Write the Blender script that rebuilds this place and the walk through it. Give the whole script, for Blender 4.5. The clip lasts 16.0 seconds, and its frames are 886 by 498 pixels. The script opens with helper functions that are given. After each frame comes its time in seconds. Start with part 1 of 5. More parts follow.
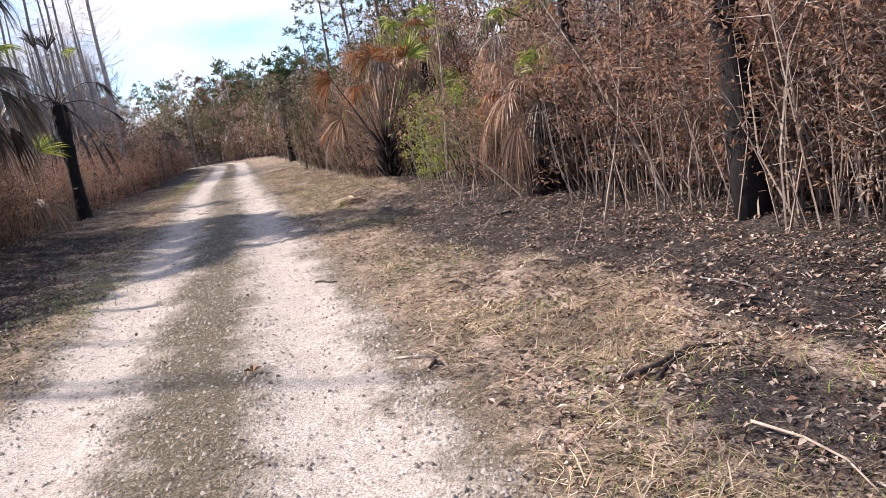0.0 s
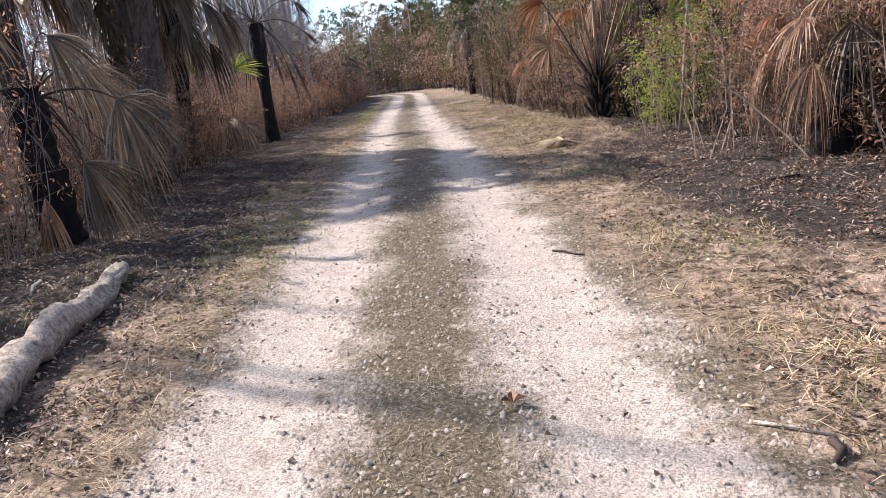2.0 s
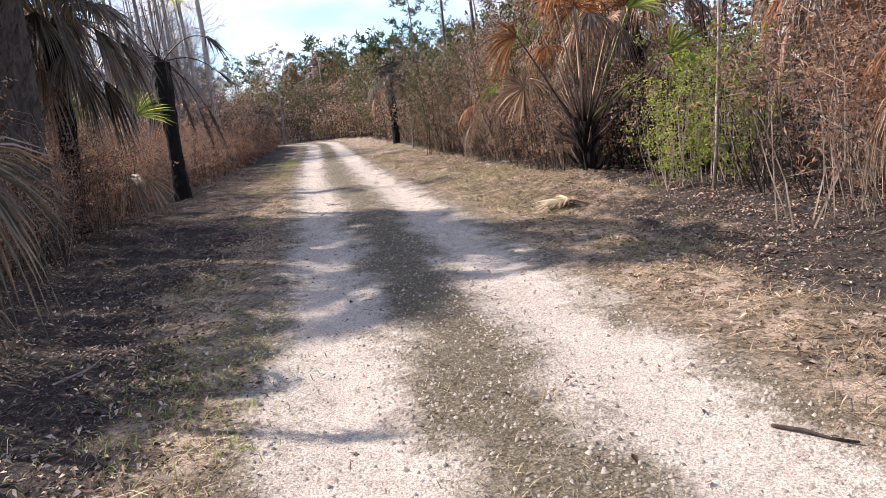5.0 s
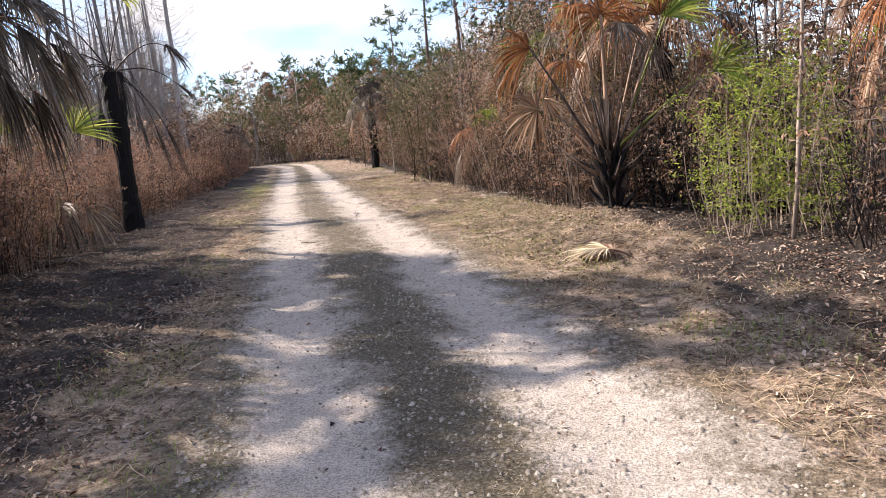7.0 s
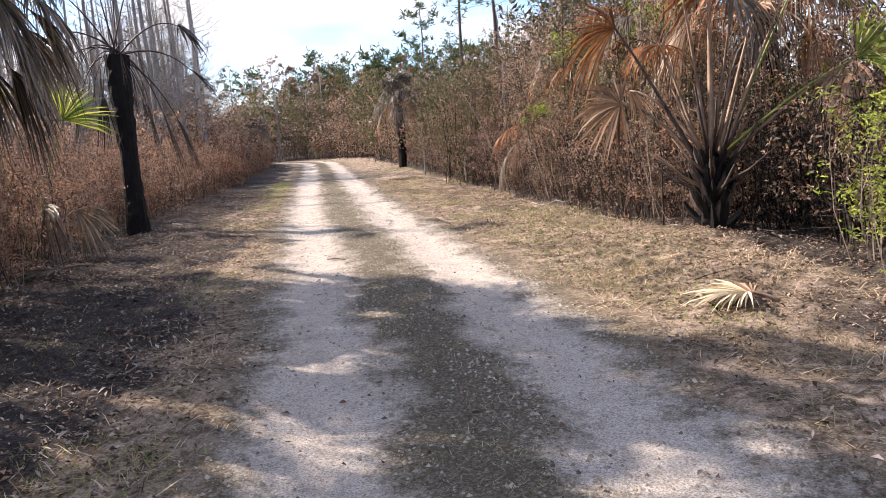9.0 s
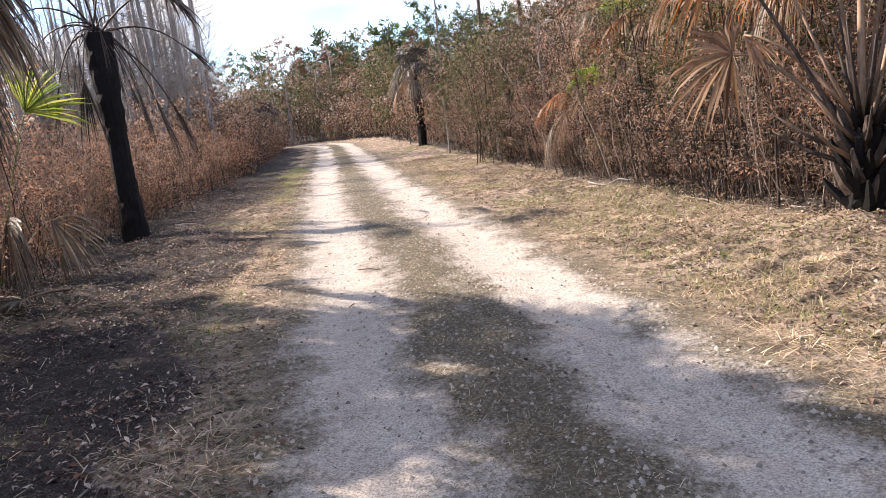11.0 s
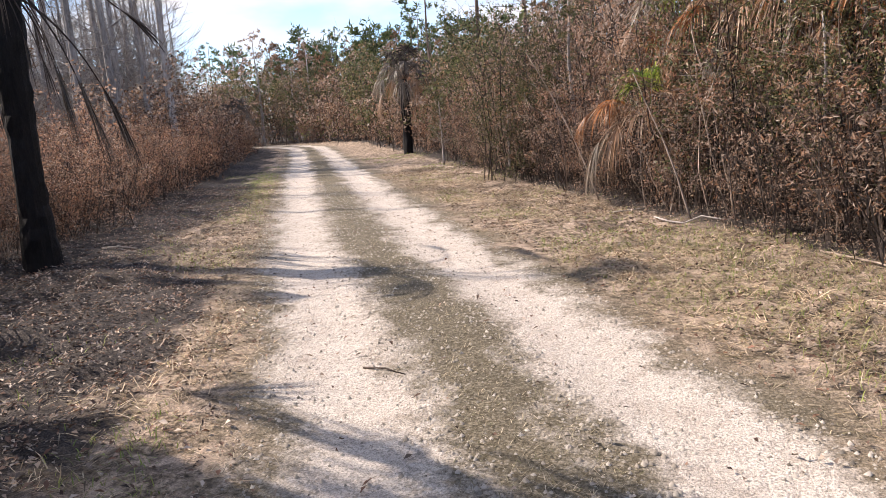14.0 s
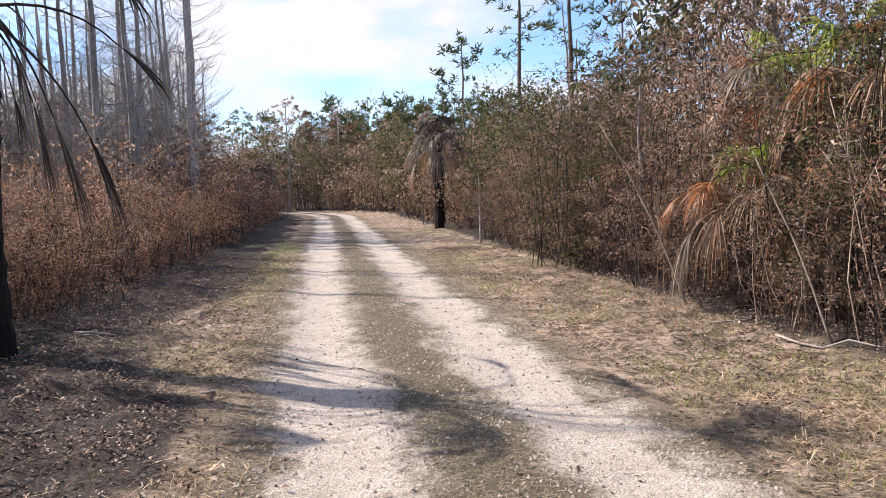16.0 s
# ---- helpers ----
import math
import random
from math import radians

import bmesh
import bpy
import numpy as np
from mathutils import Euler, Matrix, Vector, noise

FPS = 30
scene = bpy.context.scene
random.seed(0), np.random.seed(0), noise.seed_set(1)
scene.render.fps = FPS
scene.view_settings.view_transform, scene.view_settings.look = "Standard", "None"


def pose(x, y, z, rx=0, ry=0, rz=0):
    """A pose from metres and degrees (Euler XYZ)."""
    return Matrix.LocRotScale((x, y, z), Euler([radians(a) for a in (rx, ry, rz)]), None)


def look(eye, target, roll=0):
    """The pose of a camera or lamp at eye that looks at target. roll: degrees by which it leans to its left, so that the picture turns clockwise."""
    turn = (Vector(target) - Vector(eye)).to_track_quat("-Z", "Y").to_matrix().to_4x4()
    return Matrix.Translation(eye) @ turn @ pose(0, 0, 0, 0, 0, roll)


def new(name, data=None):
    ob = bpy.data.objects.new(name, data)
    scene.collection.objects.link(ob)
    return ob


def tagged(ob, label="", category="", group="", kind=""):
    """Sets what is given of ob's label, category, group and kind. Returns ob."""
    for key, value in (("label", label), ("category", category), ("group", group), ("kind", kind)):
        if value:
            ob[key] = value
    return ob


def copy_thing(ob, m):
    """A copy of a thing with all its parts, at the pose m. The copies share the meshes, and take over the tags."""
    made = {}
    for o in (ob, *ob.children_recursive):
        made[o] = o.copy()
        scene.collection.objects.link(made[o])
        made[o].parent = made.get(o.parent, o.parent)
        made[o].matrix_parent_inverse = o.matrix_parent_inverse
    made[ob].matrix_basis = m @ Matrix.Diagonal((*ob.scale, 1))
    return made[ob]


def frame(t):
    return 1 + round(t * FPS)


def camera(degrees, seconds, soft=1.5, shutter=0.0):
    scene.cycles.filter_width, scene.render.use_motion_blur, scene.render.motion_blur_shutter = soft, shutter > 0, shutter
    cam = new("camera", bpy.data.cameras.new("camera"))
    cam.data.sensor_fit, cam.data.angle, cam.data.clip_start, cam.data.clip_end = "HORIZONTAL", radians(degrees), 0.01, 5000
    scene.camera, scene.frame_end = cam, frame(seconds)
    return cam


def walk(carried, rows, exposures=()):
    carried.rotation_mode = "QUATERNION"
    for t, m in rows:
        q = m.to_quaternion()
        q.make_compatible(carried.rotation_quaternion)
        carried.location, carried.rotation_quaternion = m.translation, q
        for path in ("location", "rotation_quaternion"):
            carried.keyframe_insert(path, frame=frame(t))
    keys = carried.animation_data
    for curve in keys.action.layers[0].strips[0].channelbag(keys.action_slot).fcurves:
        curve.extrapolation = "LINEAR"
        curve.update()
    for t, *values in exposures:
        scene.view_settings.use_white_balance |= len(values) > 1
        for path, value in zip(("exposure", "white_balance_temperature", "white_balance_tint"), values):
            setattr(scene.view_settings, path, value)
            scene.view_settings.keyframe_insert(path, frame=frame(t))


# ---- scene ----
cam = camera(63.5, 16.0, 0.85)
PATH = [
    (0, (1.921, 0.86, 1.59), (1.511, 2.782, 1.217), -9.5),
    (0.5, (1.647, 1.267, 1.586), (1.133, 3.158, 1.183), -9.4),
    (1, (1.339, 1.655, 1.614), (0.706, 3.505, 1.192), -8.7),
    (1.5, (0.967, 1.999, 1.589), (0.22, 3.8, 1.146), -8.2),
    (2, (0.597, 2.384, 1.579), (-0.24, 4.137, 1.103), -7.1),
    (2.5, (0.195, 2.648, 1.612), (-0.651, 4.421, 1.237), -6.8),
    (3, (-0.188, 3.029, 1.577), (-0.999, 4.818, 1.199), -7.1),
    (3.5, (-0.615, 3.365, 1.591), (-1.403, 5.167, 1.226), -7.4),
    (4, (-0.955, 3.777, 1.59), (-1.7, 5.599, 1.239), -7.6),
    (4.2, (-1.081, 3.969, 1.618), (-1.8, 5.802, 1.262), -7.5),
    (6.3, (-2.164, 6.148, 1.596), (-2.627, 8.058, 1.223), -6.2),
    (6.5, (-2.25, 6.378, 1.604), (-2.733, 8.285, 1.244), -6.1),
    (7, (-2.538, 6.886, 1.64), (-3.058, 8.79, 1.318), -5.7),
    (7.5, (-2.764, 7.336, 1.636), (-3.297, 9.241, 1.34), -5.2),
    (8, (-3.049, 7.851, 1.636), (-3.609, 9.751, 1.361), -3.9),
    (8.5, (-3.393, 8.294, 1.641), (-3.988, 10.181, 1.35), -3.0),
    (9, (-3.572, 8.831, 1.649), (-4.143, 10.721, 1.33), -4.5),
    (9.5, (-3.862, 9.314, 1.634), (-4.418, 11.206, 1.299), -5.9),
    (10, (-4.096, 9.805, 1.628), (-4.706, 11.68, 1.295), -6.8),
    (10.2, (-4.212, 10.016, 1.664), (-4.866, 11.877, 1.336), -7.2),
    (12.3, (-5.309, 12.004, 1.67), (-5.851, 13.871, 1.203), -7.6),
    (12.5, (-5.442, 12.246, 1.685), (-6.004, 14.116, 1.249), -7.6),
    (13, (-5.78, 12.724, 1.68), (-6.376, 14.596, 1.307), -6.1),
    (13.5, (-6.0, 13.236, 1.667), (-6.574, 15.118, 1.31), -5.1),
    (14, (-6.258, 13.729, 1.67), (-6.792, 15.62, 1.3), -4.6),
    (14.5, (-6.463, 14.214, 1.676), (-6.971, 16.112, 1.302), -4.3),
    (15, (-6.715, 14.74, 1.702), (-7.236, 16.642, 1.369), -3.7),
    (15.5, (-7.007, 15.19, 1.721), (-7.576, 17.092, 1.477), -2.8),
    (16, (-7.227, 15.716, 1.704), (-7.812, 17.621, 1.536), -1.8),
]
walk(cam, [(t, look(eye, target, roll)) for t, eye, target, roll in PATH], [(0, 1.6, 6500, 19), (4, 1.66, 6500, 18), (7, 1.74, 6800, 18), (10, 1.9, 6800, 18), (12.5, 1.95, 6850, 17), (14, 1.68, 6750, 17), (16, 1.54, 6550, 17)])


# ---- world, sun, exposure ----
SUN_AZ, SUN_EL = math.atan2(-0.993, 0.117), radians(37.0)
world = bpy.data.worlds.new("sky")
scene.world = world
world.use_nodes = True
wn, wl = world.node_tree.nodes, world.node_tree.links
sky = wn.new("ShaderNodeTexSky")
sky.sky_type, sky.sun_disc, sky.sun_elevation, sky.sun_rotation = "NISHITA", False, SUN_EL, SUN_AZ % (2 * math.pi)
sky.air_density, sky.dust_density, sky.ozone_density = 1.0, 0.4, 1.6
w_co = wn.new("ShaderNodeTexCoord")
w_map = wn.new("ShaderNodeMapping")
w_map.inputs["Scale"].default_value = (1.0, 1.0, 2.6)
w_map.inputs["Location"].default_value = (0.7, 0.2, 0.0)
w_noise = wn.new("ShaderNodeTexNoise")
w_noise.inputs["Scale"].default_value, w_noise.inputs["Detail"].default_value = 4.2, 7.0
w_ramp = wn.new("ShaderNodeValToRGB")
w_ramp.color_ramp.elements[0].position, w_ramp.color_ramp.elements[1].position = 0.43, 0.62
w_mix = wn.new("ShaderNodeMixRGB")
w_mix.inputs[2].default_value = (3.2, 3.3, 3.45, 1)
wl.new(w_co.outputs["Generated"], w_map.inputs["Vector"])
wl.new(w_map.outputs["Vector"], w_noise.inputs["Vector"])
wl.new(w_noise.outputs["Fac"], w_ramp.inputs["Fac"])
wl.new(w_ramp.outputs["Color"], w_mix.inputs[0])
w_deep = wn.new("ShaderNodeMixRGB")
w_deep.blend_type = "MULTIPLY"
w_deep.inputs[0].default_value, w_deep.inputs[2].default_value = 1.0, (0.54, 0.66, 0.80, 1)
wl.new(sky.outputs["Color"], w_deep.inputs[1])
wl.new(w_deep.outputs[0], w_mix.inputs[1])
wl.new(w_mix.outputs[0], wn["Background"].inputs["Color"])
wn["Background"].inputs["Strength"].default_value = 0.105

sun = new("sun", bpy.data.lights.new("sun", "SUN"))
sun.data.energy, sun.data.angle, sun.data.color = 3.15, radians(0.6), (1.0, 0.91, 0.78)
sun.matrix_world = look((0, 0, 30), (0.993 * 30 / math.tan(SUN_EL), -0.117 * 30 / math.tan(SUN_EL), 0))

# ---- road coordinates and the lie of the land ----
UX, UY = -0.4472, 0.8944      # along the road
NX, NY = 0.8944, 0.4472       # to its right


def road_xy(s, d):
    return (UX * s + NX * d, 3.6 + UY * s + NY * d)


def road_sd(x, y):
    return (UX * x + UY * (y - 3.6), NX * x + NY * (y - 3.6))


def vnoise(x, y, seed=0):
    """Smooth value noise in 0..1 on numpy arrays."""
    x, y = np.asarray(x, float) + 1000.0, np.asarray(y, float) + 1000.0
    ix, iy = np.floor(x).astype(np.int64), np.floor(y).astype(np.int64)
    fx, fy = x - ix, y - iy
    fx, fy = fx * fx * (3 - 2 * fx), fy * fy * (3 - 2 * fy)

    def h(a, b):
        n = (a * 374761393 + b * 668265263 + seed * 974634599) & 0x7FFFFFFF
        n = ((n ^ (n >> 13)) * 1274126177) & 0x7FFFFFFF
        return ((n ^ (n >> 16)) & 0xFFFF) / 65535.0

    a, b, c, d = h(ix, iy), h(ix + 1, iy), h(ix, iy + 1), h(ix + 1, iy + 1)
    return (a + (b - a) * fx) * (1 - fy) + (c + (d - c) * fx) * fy


def step(a, b, v):
    k = np.clip((v - a) / (b - a), 0, 1)
    return k * k * (3 - 2 * k)


def shift(s):
    """Sideways wander of the wheel tracks, and the bend at the far end."""
    s = np.asarray(s, float)
    return -0.16 * step(17, 22, s) + 0.12 * step(32, 45, s) - 0.012 * np.clip(s - 62, 0, 60) ** 2


def track_mask(s, d):
    e = d - shift(s)
    ragged = 0.34 * (vnoise(s * 1.7, d * 3.0, 5) - 0.5) + 0.34 * (vnoise(s * 6, d * 8, 6) - 0.5)
    left = 1 - step(0.10, 0.80, np.abs(e + 0.94) + ragged)
    right = 1 - step(0.10, 0.77, np.abs(e - 0.74) + ragged)
    return np.maximum(left, right)


def char_mask(s, d):
    e = d - shift(s)
    n = vnoise(s * 0.55, d * 0.8, 11) * 0.65 + vnoise(s * 2.2, d * 2.6, 12) * 0.35
    right = step(2.5, 3.6, e - 0.7 * (1 - step(1.5, 3.5, s)) + 1.6 * (n - 0.5)) * (1 - 0.75 * step(9.5, 12.5, s) * (1 - step(3.8, 4.4, e)))
    near = np.exp(-((s - 5.9) / 2.3) ** 2 - ((e - 3.7) / 1.05) ** 2) * (1.2 + 1.0 * n)
    nearest = np.exp(-((s + 0.7) / 0.8) ** 2 - ((e - 2.7) / 0.5) ** 2) * (0.4 + 0.9 * n)
    left = step(1.9, 2.9, -e + 1.9 * (n - 0.5)) * (0.75 + 0.5 * step(0.40, 0.60, vnoise(s * 1.1, d * 1.5, 31) * 0.6 + vnoise(s * 3.4, d * 3.9, 32) * 0.4))
    return np.clip(np.maximum(np.maximum(right * (0.7 + 0.6 * n), near), np.maximum(nearest, left * (0.5 + 0.6 * n))), 0, 1)


def ground_z(x, y):
    s, d = road_sd(np.asarray(x, float), np.asarray(y, float))
    e = d - shift(s)
    away = step(1.5, 3.0, np.abs(e))
    z = -0.035 * np.exp(-((np.abs(e + 0.1) - 0.84) / 0.36) ** 2) + 0.10 * step(2.6, 5.2, np.abs(e))
    z = z + away * (0.10 * (vnoise(x * 0.8, y * 0.8, 1) - 0.5) + 0.08 * (vnoise(x * 2.7, y * 2.7, 2) - 0.5) + 0.06 * (vnoise(x * 4.6, y * 4.6, 9) - 0.5))
    z = z + (0.25 + 0.75 * away) * (0.055 * (vnoise(x * 8, y * 8, 3) - 0.5) + 0.026 * (vnoise(x * 19, y * 19, 4) - 0.5))
    # the mound under the palm on the right verge, and the churned wheel marks beside the road
    z = z + 0.13 * np.exp(-((x + 2.9) ** 2 + (y - 18.3) ** 2) / 0.8)
    ruts = np.exp(-((s - 2.6) / 1.3) ** 2 - ((e - 2.35) / 0.38) ** 2)
    z = z + 0.05 * ruts * np.sin(s * 17 + e * 4)
    ruts2 = np.exp(-((s - 14.0) / 2.6) ** 2 - ((e - 2.6) / 0.5) ** 2) + np.exp(-((s - 25.5) / 2.0) ** 2 - ((e + 2.5) / 0.3) ** 2)
    z = z + 0.045 * ruts2 * np.sin(s * 15 - e * 5)
    # burrow beside the road
    r2 = (x - 0.87) ** 2 + (y - 6.62) ** 2
    return z + 0.05 * np.exp(-r2 / 0.05) - 0.13 * np.exp(-r2 / 0.009)


def gz(x, y):
    return float(ground_z(np.array([x]), np.array([y]))[0])


# ---- materials ----
def node_mat(name):
    m = bpy.data.materials.new(name)
    m.use_nodes = True
    return m, m.node_tree.nodes, m.node_tree.links, m.node_tree.nodes["Principled BSDF"]


def ramp(nodes, stops, interp="LINEAR"):
    r = nodes.new("ShaderNodeValToRGB")
    r.color_ramp.interpolation = interp
    while len(r.color_ramp.elements) < len(stops):
        r.color_ramp.elements.new(0.5)
    for e, (p, c) in zip(r.color_ramp.elements, stops):
        e.position, e.color = p, (*c, 1)
    return r


def noise_node(nodes, links, co, scale, detail=4.0, rough=0.6):
    n = nodes.new("ShaderNodeTexNoise")
    n.inputs["Scale"].default_value, n.inputs["Detail"].default_value, n.inputs["Roughness"].default_value = scale, detail, rough
    links.new(co, n.inputs["Vector"])
    return n.outputs["Fac"]


def math_node(nodes, links, op, a, b):
    n = nodes.new("ShaderNodeMath")
    n.operation = op
    for i, v in enumerate((a, b)):
        if isinstance(v, (int, float)):
            n.inputs[i].default_value = v
        else:
            links.new(v, n.inputs[i])
    return n.outputs[0]


def mixed(nodes, links, fac, a, b, blend="MIX"):
    n = nodes.new("ShaderNodeMixRGB")
    n.blend_type = blend
    for i, v in enumerate((fac, a, b)):
        if isinstance(v, (int, float)):
            n.inputs[i].default_value = v
        elif isinstance(v, tuple):
            n.inputs[i].default_value = (*v, 1)
        else:
            links.new(v, n.inputs[i])
    return n.outputs[0]


def bump(nodes, links, height, bsdf, strength, distance):
    b = nodes.new("ShaderNodeBump")
    b.inputs["Strength"].default_value, b.inputs["Distance"].default_value = strength, distance
    links.new(height, b.inputs["Height"])
    links.new(b.outputs[0], bsdf.inputs["Normal"])


def leaf_mat(name, colours, translucent=0.42, rough=0.6, patchy=0.0):
    """Leaves, blades and straw: each island takes its own colour from the range."""
    m, n, l, p = node_mat(name)
    geo, info = n.new("ShaderNodeNewGeometry"), n.new("ShaderNodeObjectInfo")
    stops = [(i / max(1, len(colours) - 1), c) for i, c in enumerate(colours)]
    r = ramp(n, stops)
    l.new(geo.outputs["Random Per Island"], r.inputs["Fac"])
    tone = math_node(n, l, "MULTIPLY_ADD", info.outputs["Random"], 0.45)
    tone.node.inputs[2].default_value = 0.78
    co = n.new("ShaderNodeTexCoord").outputs["Object"]
    grain = math_node(n, l, "MULTIPLY_ADD", noise_node(n, l, co, 38.0, 2.0), 0.6)
    grain.node.inputs[2].default_value = 0.7
    c = mixed(n, l, 1.0, mixed(n, l, 1.0, r.outputs["Color"], tone, "MULTIPLY"), grain, "MULTIPLY")
    if patchy:
        for sc, lo, hi in ((0.9, 0.62, 1.25), (4.5, 0.55, 1.3)):
            spot = ramp(n, [(0.34, (lo, lo, lo)), (0.66, (hi, hi * 0.98, hi * 0.95))])
            l.new(noise_node(n, l, co, sc, 3.0), spot.inputs["Fac"])
            c = mixed(n, l, patchy, c, mixed(n, l, 1.0, c, spot.outputs["Color"], "MULTIPLY"))
    l.new(c, p.inputs["Base Color"])
    p.inputs["Roughness"].default_value = rough
    p.inputs["Specular IOR Level"].default_value = 0.25
    tr, mx = n.new("ShaderNodeBsdfTranslucent"), n.new("ShaderNodeMixShader")
    l.new(c, tr.inputs["Color"])
    mx.inputs[0].default_value = translucent
    l.new(p.outputs[0], mx.inputs[1])
    l.new(tr.outputs[0], mx.inputs[2])
    l.new(mx.outputs[0], n["Material Output"].inputs["Surface"])
    return m


def bark_mat(name, dark, light, scale=9.0, rough=0.85, relief=0.6, stretch=0.25):
    m, n, l, p = node_mat(name)
    mp = n.new("ShaderNodeMapping")
    mp.inputs["Scale"].default_value = (1, 1, stretch)
    l.new(n.new("ShaderNodeTexCoord").outputs["Object"], mp.inputs["Vector"])
    a, b = noise_node(n, l, mp.outputs[0], scale, 6.0, 0.7), noise_node(n, l, mp.outputs[0], scale * 5, 3.0)
    f = math_node(n, l, "ADD", math_node(n, l, "MULTIPLY", a, 0.65), math_node(n, l, "MULTIPLY", b, 0.35))
    r = ramp(n, [(0.36, dark), (0.64, light)])
    l.new(f, r.inputs["Fac"])
    info = n.new("ShaderNodeObjectInfo")
    tone = math_node(n, l, "MULTIPLY_ADD", info.outputs["Random"], 0.5)
    tone.node.inputs[2].default_value = 0.75
    l.new(mixed(n, l, 1.0, r.outputs["Color"], tone, "MULTIPLY"), p.inputs["Base Color"])
    p.inputs["Roughness"].default_value = rough
    p.inputs["Specular IOR Level"].default_value = 0.2
    bump(n, l, f, p, relief, 0.03)
    return m


def ground_mat():
    m, n, l, p = node_mat("sandy_ground")
    co = n.new("ShaderNodeTexCoord").outputs["Object"]
    at = n.new("ShaderNodeAttribute")
    at.attribute_name = "surface"
    sep = n.new("ShaderNodeSeparateColor")
    l.new(at.outputs["Color"], sep.inputs[0])
    n1, n2, n3 = noise_node(n, l, co, 3.1, 5.0), noise_node(n, l, co, 17.0, 6.0, 0.7), noise_node(n, l, co, 75.0, 3.0, 0.7)
    vor = n.new("ShaderNodeTexVoronoi")
    vor.inputs["Scale"].default_value = 38.0
    l.new(co, vor.inputs["Vector"])
    sand = ramp(n, [(0.30, (0.35, 0.295, 0.25)), (0.48, (0.48, 0.425, 0.375)), (0.70, (0.58, 0.53, 0.475))])
    l.new(math_node(n, l, "ADD", math_node(n, l, "MULTIPLY", n1, 0.45), math_node(n, l, "MULTIPLY", n2, 0.55)), sand.inputs["Fac"])
    peb = ramp(n, [(0.0, (0.42, 0.38, 0.32)), (0.28, (0.22, 0.19, 0.15)), (0.66, (0.07, 0.058, 0.042))])
    l.new(vor.outputs["Distance"], peb.inputs["Fac"])
    strip = mixed(n, l, 0.5, peb.outputs["Color"], (0.16, 0.135, 0.092))
    straw = ramp(n, [(0.35, (0.05, 0.038, 0.028)), (0.48, (0.21, 0.16, 0.112)), (0.62, (0.47, 0.365, 0.27))])
    l.new(n2, straw.inputs["Fac"])
    bare = ramp(n, [(0.47, (0, 0, 0)), (0.58, (1, 1, 1))])
    l.new(n1, bare.inputs["Fac"])
    verge = mixed(n, l, math_node(n, l, "MULTIPLY", bare.outputs["Color"], 0.7), straw.outputs["Color"], (0.53, 0.41, 0.325))
    humus = ramp(n, [(0.50, (0, 0, 0)), (0.60, (1, 1, 1))])
    l.new(noise_node(n, l, co, 5.5, 5.0, 0.7), humus.inputs["Fac"])
    verge = mixed(n, l, math_node(n, l, "MULTIPLY", humus.outputs["Color"], 0.75), verge, (0.075, 0.055, 0.042))
    base = mixed(n, l, sep.outputs["Blue"], verge, strip)
    ash = ramp(n, [(0.38, (0.016, 0.014, 0.014)), (0.54, (0.058, 0.048, 0.043)), (0.68, (0.20, 0.165, 0.145))])
    l.new(math_node(n, l, "ADD", math_node(n, l, "MULTIPLY", n2, 0.6), math_node(n, l, "MULTIPLY", n3, 0.4)), ash.inputs["Fac"])

    def broken(mask, lo, hi):
        f = math_node(n, l, "ADD", mask, math_node(n, l, "MULTIPLY", math_node(n, l, "SUBTRACT", n2, 0.5), 1.3))
        r = ramp(n, [(lo, (0, 0, 0)), (hi, (1, 1, 1))])
        l.new(f, r.inputs["Fac"])
        return r.outputs["Color"]

    base = mixed(n, l, broken(sep.outputs["Green"], 0.22, 0.60), base, ash.outputs["Color"])
    base = mixed(n, l, broken(sep.outputs["Red"], 0.22, 0.86), base, sand.outputs["Color"])
    fine = ramp(n, [(0.32, (0.42, 0.42, 0.42)), (0.60, (1.22, 1.22, 1.22))])
    l.new(n3, fine.inputs["Fac"])
    l.new(mixed(n, l, 1.0, base, fine.outputs["Color"], "MULTIPLY"), p.inputs["Base Color"])
    p.inputs["Roughness"].default_value = 0.92
    p.inputs["Specular IOR Level"].default_value = 0.15
    h = math_node(n, l, "ADD", math_node(n, l, "MULTIPLY", n2, 1.0), math_node(n, l, "MULTIPLY", n3, 0.5))
    bump(n, l, h, p, 1.0, 0.022)
    return m


GROUND = ground_mat()
CHAR = bark_mat("charred_bark", (0.004, 0.004, 0.005), (0.017, 0.015, 0.015), 14, 0.8, 0.9)
BOOT = bark_mat("scorched_boot", (0.012, 0.010, 0.009), (0.15, 0.115, 0.095), 11, 0.75, 0.6)
BOOT_GREY = bark_mat("weathered_boot", (0.02, 0.016, 0.014), (0.13, 0.10, 0.085), 11, 0.85, 0.6)
STEM = bark_mat("dry_stem", (0.10, 0.075, 0.06), (0.38, 0.31, 0.26), 6, 0.8, 0.3)
STEM_DARK = bark_mat("scorched_stem", (0.012, 0.010, 0.009), (0.09, 0.068, 0.058), 6, 0.8, 0.3)
GREY_BARK = bark_mat("grey_bark", (0.15, 0.13, 0.12), (0.42, 0.385, 0.36), 5, 0.85, 0.5)
PINE_BARK = bark_mat("pine_bark", (0.07, 0.05, 0.04), (0.24, 0.18, 0.15), 6, 0.9, 0.8)
SOIL = bark_mat("churned_soil", (0.035, 0.028, 0.024), (0.20, 0.155, 0.12), 24, 0.95, 0.8, 1.0)
